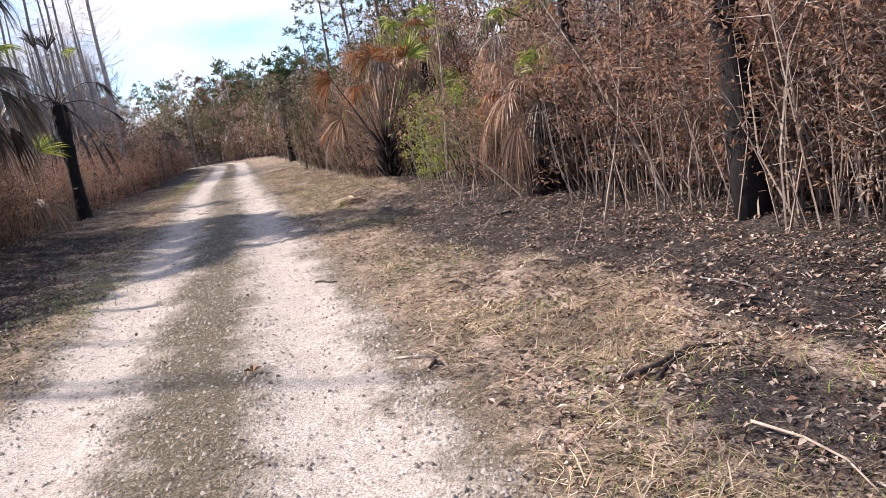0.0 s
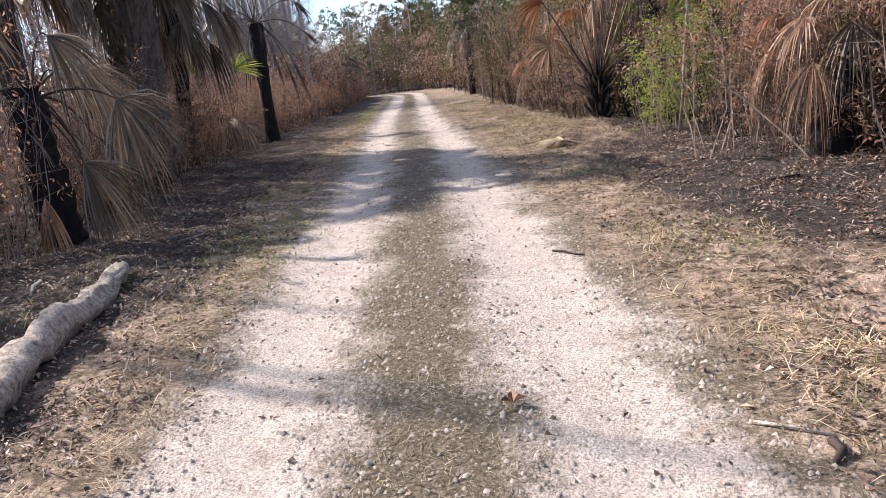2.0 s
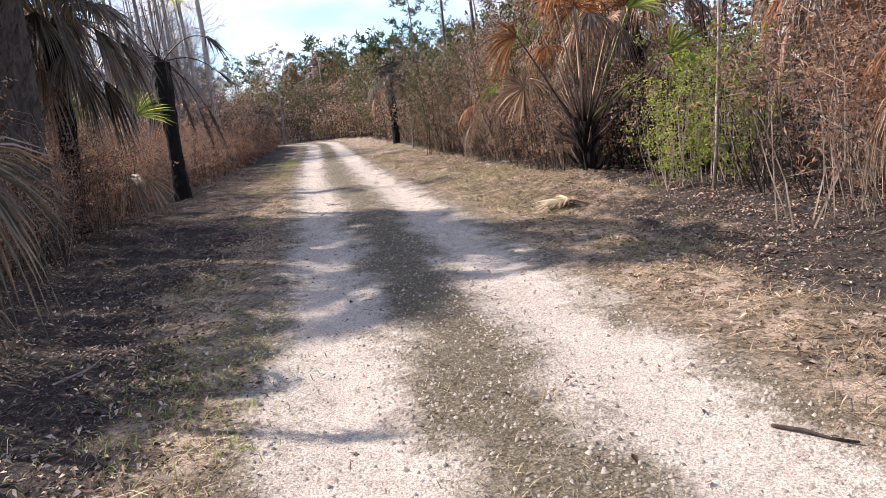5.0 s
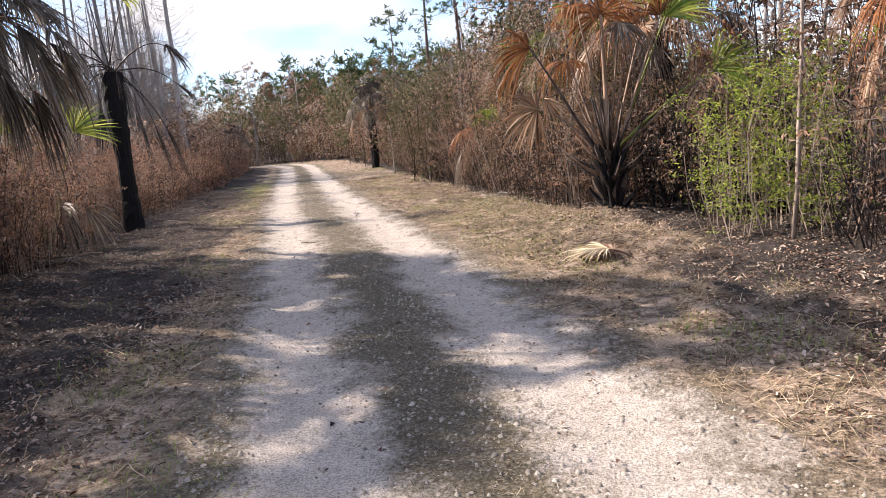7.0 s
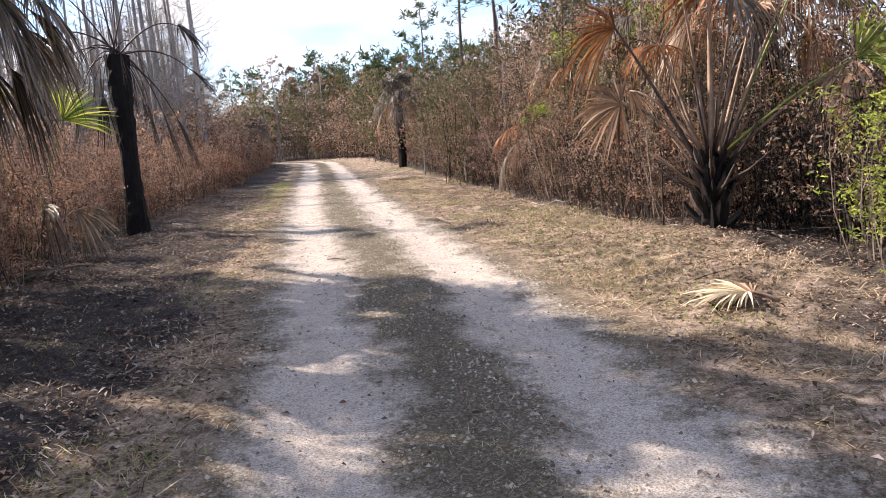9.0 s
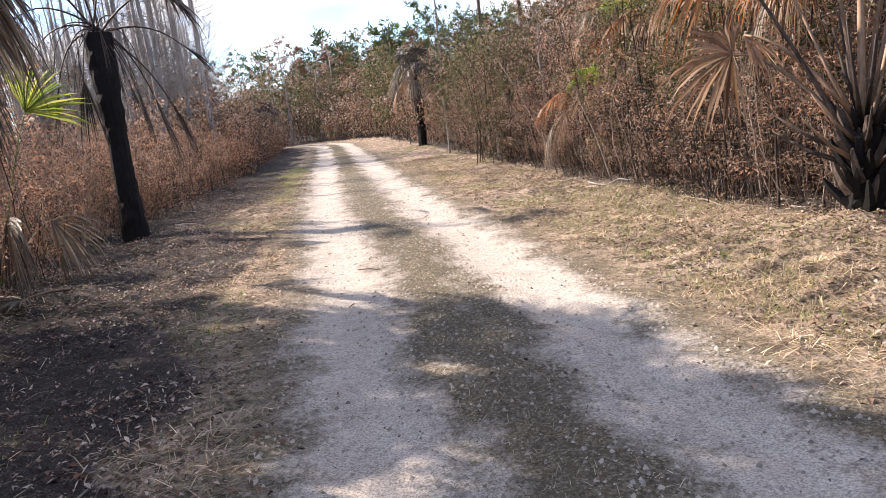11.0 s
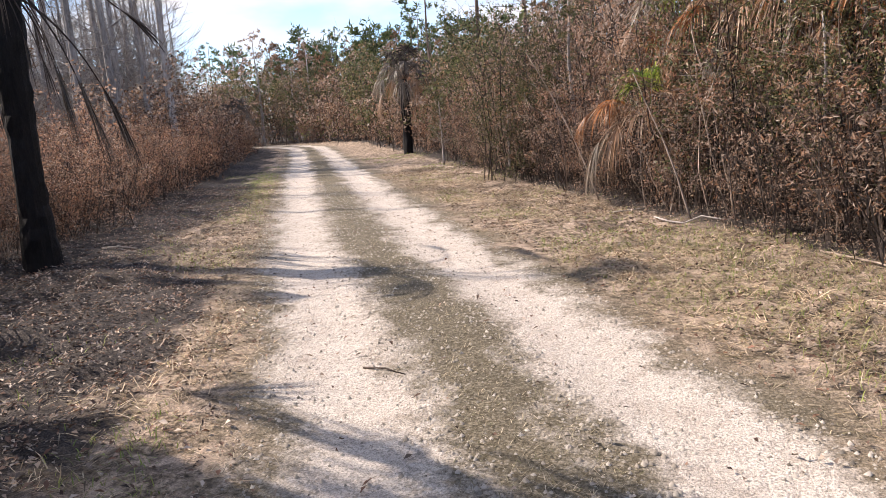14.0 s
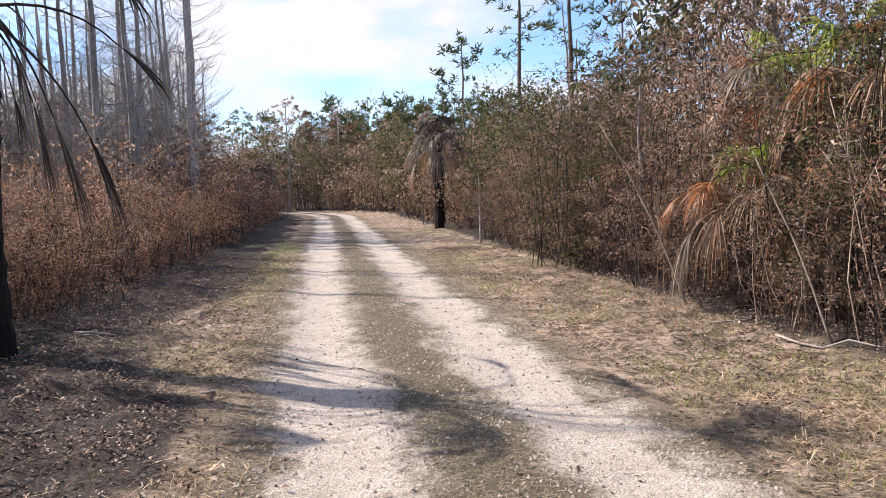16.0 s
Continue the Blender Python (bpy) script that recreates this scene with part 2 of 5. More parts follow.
BLEACHED = bark_mat("bleached_wood", (0.10, 0.078, 0.06), (0.66, 0.60, 0.53), 17, 0.8, 1.0, 0.8)
PETIOLE = bark_mat("dry_petiole", (0.12, 0.08, 0.055), (0.36, 0.25, 0.18), 5, 0.55, 0.2)
PETIOLE_CHAR = bark_mat("charred_petiole", (0.015, 0.012, 0.012), (0.10, 0.075, 0.065), 5, 0.6, 0.2)
PETIOLE_GREEN = bark_mat("green_petiole", (0.10, 0.14, 0.03), (0.26, 0.28, 0.08), 5, 0.5, 0.2)
FAN_GREEN = leaf_mat("green_fan", [(0.08, 0.15, 0.025), (0.20, 0.28, 0.05), (0.42, 0.44, 0.10), (0.30, 0.34, 0.07)], 0.45, 0.4)
FAN_RUST = leaf_mat("rust_fan", [(0.13, 0.045, 0.02), (0.36, 0.13, 0.035), (0.26, 0.13, 0.06), (0.10, 0.042, 0.025), (0.40, 0.21, 0.10), (0.20, 0.085, 0.045)], 0.35, 0.45)
FAN_TAN = leaf_mat("tan_fan", [(0.18, 0.10, 0.06), (0.30, 0.19, 0.12), (0.50, 0.38, 0.28), (0.20, 0.11, 0.07), (0.36, 0.20, 0.11), (0.10, 0.06, 0.04)], 0.3, 0.45)
FAN_GREY = leaf_mat("grey_fan", [(0.06, 0.048, 0.04), (0.16, 0.13, 0.105), (0.30, 0.255, 0.21), (0.09, 0.075, 0.05), (0.19, 0.125, 0.085)], 0.28, 0.45)
FAN_CHAR = leaf_mat("charred_fan", [(0.012, 0.010, 0.010), (0.045, 0.035, 0.03), (0.10, 0.08, 0.066), (0.025, 0.02, 0.018)], 0.08, 0.5)
FAN_PALE = leaf_mat("bleached_fan", [(0.42, 0.34, 0.22), (0.62, 0.53, 0.38), (0.55, 0.46, 0.32)], 0.2, 0.6)
LEAF_RUST = leaf_mat("rust_leaves", [(0.05, 0.032, 0.026), (0.22, 0.12, 0.085), (0.40, 0.215, 0.14), (0.50, 0.35, 0.26), (0.10, 0.056, 0.042), (0.045, 0.03, 0.024), (0.44, 0.25, 0.155), (0.22, 0.15, 0.10), (0.30, 0.145, 0.09)], 0.48)
LEAF_BROWN = leaf_mat("brown_leaves", [(0.04, 0.028, 0.023), (0.16, 0.105, 0.08), (0.34, 0.25, 0.195), (0.48, 0.385, 0.315), (0.07, 0.046, 0.037), (0.42, 0.30, 0.225), (0.34, 0.18, 0.105), (0.16, 0.11, 0.075)], 0.46)
LEAF_OLIVE = leaf_mat("olive_leaves", [(0.022, 0.03, 0.012), (0.07, 0.085, 0.032), (0.15, 0.165, 0.07), (0.22, 0.165, 0.10), (0.035, 0.045, 0.016), (0.11, 0.12, 0.05), (0.26, 0.16, 0.085)], 0.4, 0.38)
LEAF_GREEN = leaf_mat("bright_leaves", [(0.12, 0.19, 0.035), (0.27, 0.35, 0.06), (0.46, 0.50, 0.10), (0.18, 0.25, 0.05)], 0.5, 0.4)
NEEDLE = leaf_mat("pine_needles", [(0.035, 0.055, 0.022), (0.075, 0.105, 0.04), (0.13, 0.15, 0.065)], 0.35)
NEEDLE_DEAD = leaf_mat("dead_needles", [(0.16, 0.085, 0.05), (0.24, 0.14, 0.08), (0.12, 0.09, 0.06)], 0.25)
LITTER = leaf_mat("leaf_litter", [(0.025, 0.018, 0.016), (0.15, 0.09, 0.066), (0.30, 0.19, 0.135), (0.52, 0.42, 0.35), (0.06, 0.04, 0.03), (0.64, 0.55, 0.47), (0.03, 0.022, 0.02), (0.24, 0.125, 0.085)], 0.1, 0.7, 0.7)
STRAW = leaf_mat("dry_grass", [(0.27, 0.21, 0.14), (0.50, 0.40, 0.28), (0.76, 0.65, 0.50), (0.08, 0.062, 0.044), (0.34, 0.26, 0.175), (0.22, 0.20, 0.10), (0.44, 0.32, 0.22), (0.60, 0.49, 0.35)], 0.2, 0.7, 1.0)
TURF = leaf_mat("thin_turf", [(0.07, 0.06, 0.038), (0.20, 0.17, 0.115), (0.40, 0.34, 0.25), (0.12, 0.12, 0.06), (0.52, 0.46, 0.36), (0.05, 0.042, 0.03)], 0.2, 0.7, 0.8)
FRESH = leaf_mat("fresh_grass", [(0.10, 0.15, 0.03), (0.20, 0.25, 0.06), (0.30, 0.30, 0.11)], 0.3, 0.6)
GRAVEL = leaf_mat("gravel", [(0.18, 0.16, 0.135), (0.36, 0.32, 0.275), (0.50, 0.455, 0.40), (0.27, 0.235, 0.195), (0.46, 0.42, 0.37), (0.10, 0.086, 0.07)], 0.0, 0.85)


# ---- mesh helpers ----
class Shape:
    """Collects vertices and faces of one mesh."""

    def __init__(self):
        self.v, self.f = [], []

    def tube(self, pts, radii, sides=4, close=True):
        pts = [Vector(p) for p in pts]
        start, up = len(self.v), None
        for i, p in enumerate(pts):
            t = (pts[min(i + 1, len(pts) - 1)] - pts[max(i - 1, 0)]).normalized()
            a = t.cross(Vector((0.31, 0.17, 0.94)) if abs(t.z) < 0.9 else Vector((0.9, 0.3, 0.1))).normalized() if up is None else (up - t * up.dot(t)).normalized()
            up = a
            b = t.cross(a)
            for k in range(sides):
                w = 2 * math.pi * k / sides
                self.v.append(p + (a * math.cos(w) + b * math.sin(w)) * radii[i])
        for i in range(len(pts) - 1):
            for k in range(sides):
                o, q = start + i * sides, (k + 1) % sides
                self.f.append((o + k, o + q, o + sides + q, o + sides + k))
        if close:
            self.f.append(tuple(start + k for k in reversed(range(sides))))
            self.f.append(tuple(start + (len(pts) - 1) * sides + k for k in range(sides)))

    def leaf(self, p, along, side, length, width):
        """A pointed leaf of two triangles, folded along its rib."""
        i = len(self.v)
        lift = along.cross(side) * (width * 0.35)
        mid = p + along * (length * 0.45)
        self.v += [p, mid + side * (width / 2) + lift, p + along * length, mid - side * (width / 2) + lift]
        self.f += [(i, i + 1, i + 2), (i, i + 2, i + 3)]

    def strip(self, pts, widths, side):
        """A narrow ribbon that ends in a point."""
        i = len(self.v)
        for p, w in zip(pts[:-1], widths):
            self.v += [p - side * (w / 2), p + side * (w / 2)]
        self.v.append(pts[-1])
        for k in range(len(pts) - 2):
            o = i + 2 * k
            self.f.append((o, o + 1, o + 3, o + 2))
        o = i + 2 * (len(pts) - 2)
        self.f.append((o, o + 1, o + 2))

    def mesh(self, name, material, smooth=False):
        me = bpy.data.meshes.new(name)
        me.from_pydata([tuple(v) for v in self.v], [], self.f)
        me.materials.append(material)
        if smooth:
            me.polygons.foreach_set("use_smooth", [True] * len(me.polygons))
        me.update()
        return me


def part(name, shape, material, parent, label="", smooth=False, kind=""):
    ob = new(name, shape.mesh(name, material, smooth) if isinstance(shape, Shape) else shape)
    ob.parent = parent
    return tagged(ob, label, kind=kind)


def thing(name, label, category, group="", kind=""):
    return tagged(new(name), label, category, group, kind)


def array_mesh(name, verts, faces, material):
    """A mesh from numpy arrays of vertices (n, 3) and equal-sided faces (m, k)."""
    me = bpy.data.meshes.new(name)
    n, (m, k) = len(verts), faces.shape
    me.vertices.add(n)
    me.vertices.foreach_set("co", np.ascontiguousarray(verts, np.float32).ravel())
    me.loops.add(m * k)
    me.loops.foreach_set("vertex_index", np.ascontiguousarray(faces, np.int32).ravel())
    me.polygons.add(m)
    me.polygons.foreach_set("loop_start", np.arange(0, m * k, k, dtype=np.int32))
    me.polygons.foreach_set("loop_total", np.full(m, k, np.int32))
    me.materials.append(material)
    me.update(calc_edges=True)
    me.validate()
    return me


def rnd(a, b):
    return random.uniform(a, b)


def unit(az, el):
    return Vector((math.cos(az) * math.cos(el), math.sin(az) * math.cos(el), math.sin(el)))


def turned(x, y, az=0.0, scale=1.0, lean=(0.0, 0.0), sink=0.03, stretch=1.0):
    """A pose on the ground: place, turn, size and a slight lean."""
    q = Euler((lean[0], lean[1], az))
    return Matrix.LocRotScale((x, y, gz(x, y) - sink), q, (scale, scale, scale * stretch))


class Kind:
    """A thing built once, whose first placing is the original and whose later ones are copies."""

    def __init__(self, ob):
        self.ob, self.used = ob, False

    def put(self, m):
        if self.used:
            return copy_thing(self.ob, m)
        self.used = True
        self.ob.matrix_basis = m
        return self.ob


# ---- the ground ----
def spread(parts):
    out = []
    for a, b, n, p in parts:
        out.append(a + (b - a) * np.linspace(0, 1, n, endpoint=False) ** p)
    return np.concatenate(out)


def build_ground():
    far = 1800 * np.linspace(0, 1, 16)[1:] ** 3.2
    s = np.concatenate([-5 - far[::-1], np.arange(-5, 26, 0.1), np.arange(26, 92, 0.4), 92 + far])
    d = np.concatenate([-6.5 - far[::-1], np.arange(-6.5, 6.5, 0.1), 6.5 + far])
    S, D = np.meshgrid(s, d, indexing="ij")
    x, y = UX * S + NX * D, 3.6 + UY * S + NY * D
    z = ground_z(x, y)
    nd = len(d)
    i = np.arange(len(s) - 1)[:, None] * nd + np.arange(nd - 1)[None, :]
    faces = np.stack([i, i + nd, i + nd + 1, i + 1], -1).reshape(-1, 4)
    me = array_mesh("ground", np.stack([x, y, z], -1).reshape(-1, 3), faces[:, ::-1], GROUND)
    me.polygons.foreach_set("use_smooth", [True] * len(me.polygons))
    e = D - shift(S)
    grass = 1 - step(1.2, 2.0, np.abs(e + 0.1) + 0.5 * (vnoise(x * 1.3, y * 1.3, 8) - 0.5))
    mask = np.stack([track_mask(S, D), char_mask(S, D) * step(1.5, 2.4, np.abs(e)), grass, np.ones_like(S)], -1).reshape(-1)
    at = me.attributes.new("surface", "FLOAT_COLOR", "POINT")
    at.data.foreach_set("color", mask.astype(np.float32))
    tagged(new("ground", me), "pale sandy two-track road with grassy strip and scorched verges", "ground", kind="structure")


build_ground()


# ---- palms ----
def boot_mesh():
    b = Shape()
    b.tube([(0, 0, 0), (0.10, 0, 0.10), (0.20, 0, 0.26), (0.24, 0, 0.36)], [0.085, 0.06, 0.04, 0.016], 4)
    return b


BOOT_MESHES = [boot_mesh().mesh("boot", m) for m in (BOOT, BOOT_GREY, CHAR)]


def add_boots(palm, mesh, radius, low, high, count, size=1.0, name="boot"):
    """Old leaf bases in a spiral round the trunk."""
    for i in range(count):
        k = (i + 0.5) / count
        az = i * 2.39996 + rnd(-0.2, 0.2)
        sc = size * rnd(0.75, 1.2)
        ob = new(name, mesh)
        ob.parent = palm
        r = radius(k) - 0.04 * size
        ob.matrix_basis = Matrix.LocRotScale((r * math.cos(az), r * math.sin(az), low + (high - low) * k), Euler((rnd(-0.2, 0.2), rnd(-0.25, 0.15), az)), (sc, sc, sc))


def add_frond(palm, base, hub, blade_len, pmat, bmat, spread_deg=110, count=46, droop=0.35, lift=0.3, forward=None, width=0.034, thick=0.02, roll=0.0, label=""):
    """A fan leaf: a curved stalk from base to hub and a fan of drooping ribbons round the hub."""
    base, hub = Vector(base), Vector(hub)
    ctrl = base * 0.4 + hub * 0.6 + Vector((0, 0, lift))
    pts = [base * (1 - t) ** 2 + ctrl * (2 * t * (1 - t)) + hub * t * t for t in [i / 7 for i in range(8)]]
    st = Shape()
    st.tube(pts, [thick * (1 - 0.55 * i / 7) for i in range(8)], 4)
    stalk = part("frond", st, pmat, palm, smooth=True)
    fwd = (Vector(forward) if forward else hub - ctrl).normalized()
    side = fwd.cross(Vector((0, 0, 1)))
    side = side.normalized() if side.length > 0.15 else Vector((1, 0, 0))
    side = Matrix.Rotation(roll, 3, fwd) @ side
    nor = side.cross(fwd)
    fan = Shape()
    gap = 2 * radians(spread_deg) / count
    for i in range(count):
        a = radians(spread_deg) * (2 * (i + rnd(0.3, 0.7)) / count - 1)
        way = (fwd * math.cos(a) + side * math.sin(a) + nor * (0.22 * abs(math.sin(a)) + rnd(-0.06, 0.06))).normalized()
        ln = blade_len * (0.74 + 0.26 * math.cos(a * 0.7)) * rnd(0.78, 1.1)
        dr = droop * rnd(0.7, 1.35)
        limp = Vector((rnd(-0.05, 0.05), rnd(-0.05, 0.05), -rnd(0, 0.12))) * ln
        run = [hub + way * (ln * u * (1 - 0.22 * dr * u)) - Vector((0, 0, ln * dr * u * u * (0.8 if u < 0.8 else 1.0))) + limp * max(0.0, u - 0.5) * 2 for u in (0.0, 0.22, 0.48, 0.78, 1.0)]
        across = Matrix.Rotation((0.55 if i % 2 else -0.55) + rnd(-0.2, 0.2), 3, way) @ nor.cross(way).normalized()
        w = width * rnd(0.75, 1.2)
        full = max(w * 0.8, min(gap * ln * 0.48 * 1.15, w * 3.2))
        fan.strip(run, [w * 0.3, max(w * 0.5, full * 0.47), full, max(w * 0.45, full * 0.45)], across)
    part("blade", fan, bmat, stalk, label, kind="stuff")
    return stalk


def trunk_part(palm, pts, radii, material, sides=12, rough=0.05, label=""):
    """A trunk with an uneven, shaggy surface."""
    t = Shape()
    t.tube(pts, radii, sides)
    for i, v in enumerate(t.v):
        ring = i // sides
        c = Vector(pts[min(ring, len(pts) - 1)])
        out = v - c
        t.v[i] = c + out * (1 + rough * 4 * (noise.noise(v * 6.0) * 0.5 + rnd(-0.25, 0.25)))
    return part("trunk", t, material, palm, label, smooth=False)


def line(a, b, n, wob=0.0):
    a, b = Vector(a), Vector(b)
    return [a.lerp(b, i / (n - 1)) + Vector((rnd(-wob, wob), rnd(-wob, wob), 0)) * (0 if i in (0, n - 1) else 1) for i in range(n)]


def palm_black():
    """The tall palm on the left verge: burnt trunk and hanging dead fans."""
    p = thing("cabbage_palm", "tall palm with charred black trunk and drooping dead fronds", "palm tree")
    p.matrix_basis = Matrix.Translation((-14.1, 21.5, gz(-14.1, 21.5) - 0.05))
    pts = line((0, 0, 0), (-0.05, 0.15, 3.75), 26)
    rad = [0.25 - 0.07 * math.sin(min(1, i / 12) * math.pi / 2) + 0.13 * max(0, i / 25 - 0.45) for i in range(26)]
    trunk_part(p, pts, rad, CHAR, 12, 0.07, "burnt black shaggy trunk")
    h = Vector((-0.05, 0.15, 3.75))
    right, away = Vector((0.77, 0.64, 0)), Vector((-0.64, 0.77, 0))

    def fr(r, b, z, ln, bm, **kw):
        hub = h + right * r + away * b + Vector((0, 0, z))
        a = {"lift": 0.5, "spread_deg": 26, "droop": 0.3, "count": 22, "forward": (right.x * r * 0.35, right.y * r * 0.35, -1)}
        a.update(kw)
        add_frond(p, h + Vector((rnd(-0.1, 0.1), rnd(-0.1, 0.1), rnd(-0.05, 0.1))), hub, ln, PETIOLE_CHAR, bm, **a)

    fr(0.72, -0.25, -1.15, 1.15, FAN_CHAR, count=30, spread_deg=16, width=0.02)
    fr(1.0, 0.2, -1.25, 1.1, FAN_CHAR, count=30, spread_deg=16, width=0.02)
    fr(0.45, 0.5, -0.9, 1.0, FAN_CHAR, count=30, spread_deg=16, width=0.02)
    fr(-0.75, -0.1, -0.75, 0.9, FAN_CHAR, count=30, spread_deg=16, width=0.02)
    fr(-0.35, -0.45, -0.8, 0.95, FAN_CHAR)
    fr(-1.05, 0.3, -0.15, 0.8, FAN_CHAR)
    fr(1.25, -0.2, 0.55, 0.75, FAN_CHAR, spread_deg=95, forward=(0.6, 0.5, -0.5), droop=0.6)
    fr(1.4, 0.35, -0.25, 0.7, FAN_CHAR, spread_deg=20, forward=(0.7, 0.55, -0.7))
    fr(-1.15, -0.2, 0.35, 0.8, FAN_CHAR, spread_deg=60, forward=(-0.8, -0.5, -0.5), droop=0.6)
    fr(0.12, 0.1, 1.75, 0.9, FAN_CHAR, lift=0.0, spread_deg=50, forward=(0.1, 0.1, 1), droop=0.2)
    fr(-0.25, 0.2, 1.9, 0.9, FAN_CHAR, lift=0.0, spread_deg=60, forward=(-0.2, 0, 1), droop=0.2)
    fr(0.5, -0.1, 1.6, 0.8, FAN_GREEN, lift=0.2, spread_deg=80, forward=(0.6, 0.3, 0.4), droop=0.5)
    fr(-0.9, 0.1, 1.3, 0.8, FAN_CHAR, lift=0.25, spread_deg=80, forward=(-0.7, -0.3, 0.1), droop=0.5)
    for i in range(14):
        az = i * 2.39996
        q = rnd(0.35, 1.0)
        fr(math.cos(az) * q, math.sin(az) * q, rnd(-1.0, 0.2), 0.55, FAN_CHAR, count=7, spread_deg=9, lift=0.45, width=0.016, thick=0.014)


def palm_low_dead():
    """The low burnt palm nearest the road on the left, with large hanging grey fans."""
    p = thing("cabbage_palm", "low charred palm with large grey drooping dead fans", "palm tree")
    p.matrix_basis = Matrix.Translation((-7.55, 8.45, gz(-7.55, 8.45) - 0.05))
    trunk_part(p, line((0, 0, 0), (-0.1, 0.02, 2.0), 20), [0.25 - 0.003 * i + 0.015 * (i % 2) for i in range(20)], CHAR, 12, 0.08, "burnt black trunk")
    h = Vector((-0.08, 0.0, 1.85))
    right, toward = Vector((0.6, 0.8, 0)), Vector((0.8, -0.6, 0))

    def fr(r, b, z, ln, bm=FAN_GREY, **kw):
        hub = h + right * r + toward * b + Vector((0, 0, z))
        a = {"lift": 0.35, "spread_deg": 70, "droop": 0.75, "count": 48, "forward": (right.x * 0.55 + toward.x * 0.1, right.y * 0.55, -0.75)}
        a.update(kw)
        add_frond(p, h + Vector((rnd(-0.12, 0.12), rnd(-0.12, 0.12), rnd(-0.1, 0.1))), hub, ln, PETIOLE_CHAR, bm, **a)

    fr(1.0, 0.15, -0.1, 1.05, FAN_GREY, roll=1.3, spread_deg=75)
    fr(0.45, 0.4, -0.8, 0.95, spread_deg=55, roll=1.3)
    fr(-0.05, 0.5, -1.15, 0.6, FAN_TAN, forward=(-0.1, -0.1, -1), spread_deg=40)
    fr(0.4, -0.1, 0.75, 0.95, forward=(0.45, 0.6, -0.7), spread_deg=55, lift=0.5, roll=1.3)
    fr(-0.5, 0.3, 0.7, 0.9, forward=(-0.3, 0.1, -0.9), spread_deg=60, lift=0.5, roll=1.2)
    fr(-0.7, -0.2, -0.1, 0.9, forward=(-0.6, -0.6, -0.6), roll=1.2)
    fr(0.1, 0.1, 1.2, 0.9, FAN_TAN, forward=(0.0, 0.1, 0.4), spread_deg=120, droop=0.7, lift=0.1)
    fr(-0.35, -0.4, 1.0, 0.9, forward=(-0.4, 0.2, -0.2), spread_deg=120, lift=0.2)
    fr(0.75, -0.5, 0.3, 0.9, forward=(0.6, 0.5, -0.7), roll=1.2)
    fr(0.65, 0.0, -0.5, 0.5, forward=(0.6, 0.7, -0.9), count=16, spread_deg=30)
    for i in range(12):
        az = i * 0.55
        fr(math.cos(az) * rnd(0.4, 0.8), math.sin(az) * rnd(0.4, 0.8), rnd(-0.9, 0.5), 0.35, count=5, spread_deg=15)


def palm_booted(x, y, height, r, boots, green, name_label, lowest=-50):
    """A tall palm with a crisscross of old leaf bases and a full crown."""
    p = thing("cabbage_palm", name_label, "palm tree")
    p.matrix_basis = Matrix.Translation((x, y, gz(x, y) - 0.05))
    trunk_part(p, line((0, 0, 0), (0.1, 0.1, height), 14, 0.02), [r * (0.72 + 0.3 * min(1, i / 7)) for i in range(14)], CHAR if boots == 0 else BOOT_GREY, 10, 0.06)
    if boots:
        add_boots(p, BOOT_MESHES[1], lambda k: r * (0.8 + 0.35 * k), height * 0.35, height * 0.98, boots, 0.8)
    h = Vector((0.1, 0.1, height))
    for i in range(38):
        az, k = i * 2.39996 + 0.4, i / 37
        el = radians(78 - (78 - lowest) * k + rnd(-12, 12))
        ln = rnd(0.95, 1.35)
        hub = h + unit(az, el) * ln
        bm = FAN_GREEN if k < green else (FAN_TAN if random.random() < 0.12 else FAN_GREY)
        add_frond(p, h + unit(az, 0.3) * 0.08, hub, rnd(0.8, 1.05), PETIOLE_GREEN if k < green else PETIOLE, bm, rnd(80, 120) if k < 0.6 else rnd(35, 70), 46, 0.35 + 0.6 * k, 0.15 + 0.3 * k, width=0.045)
    return p


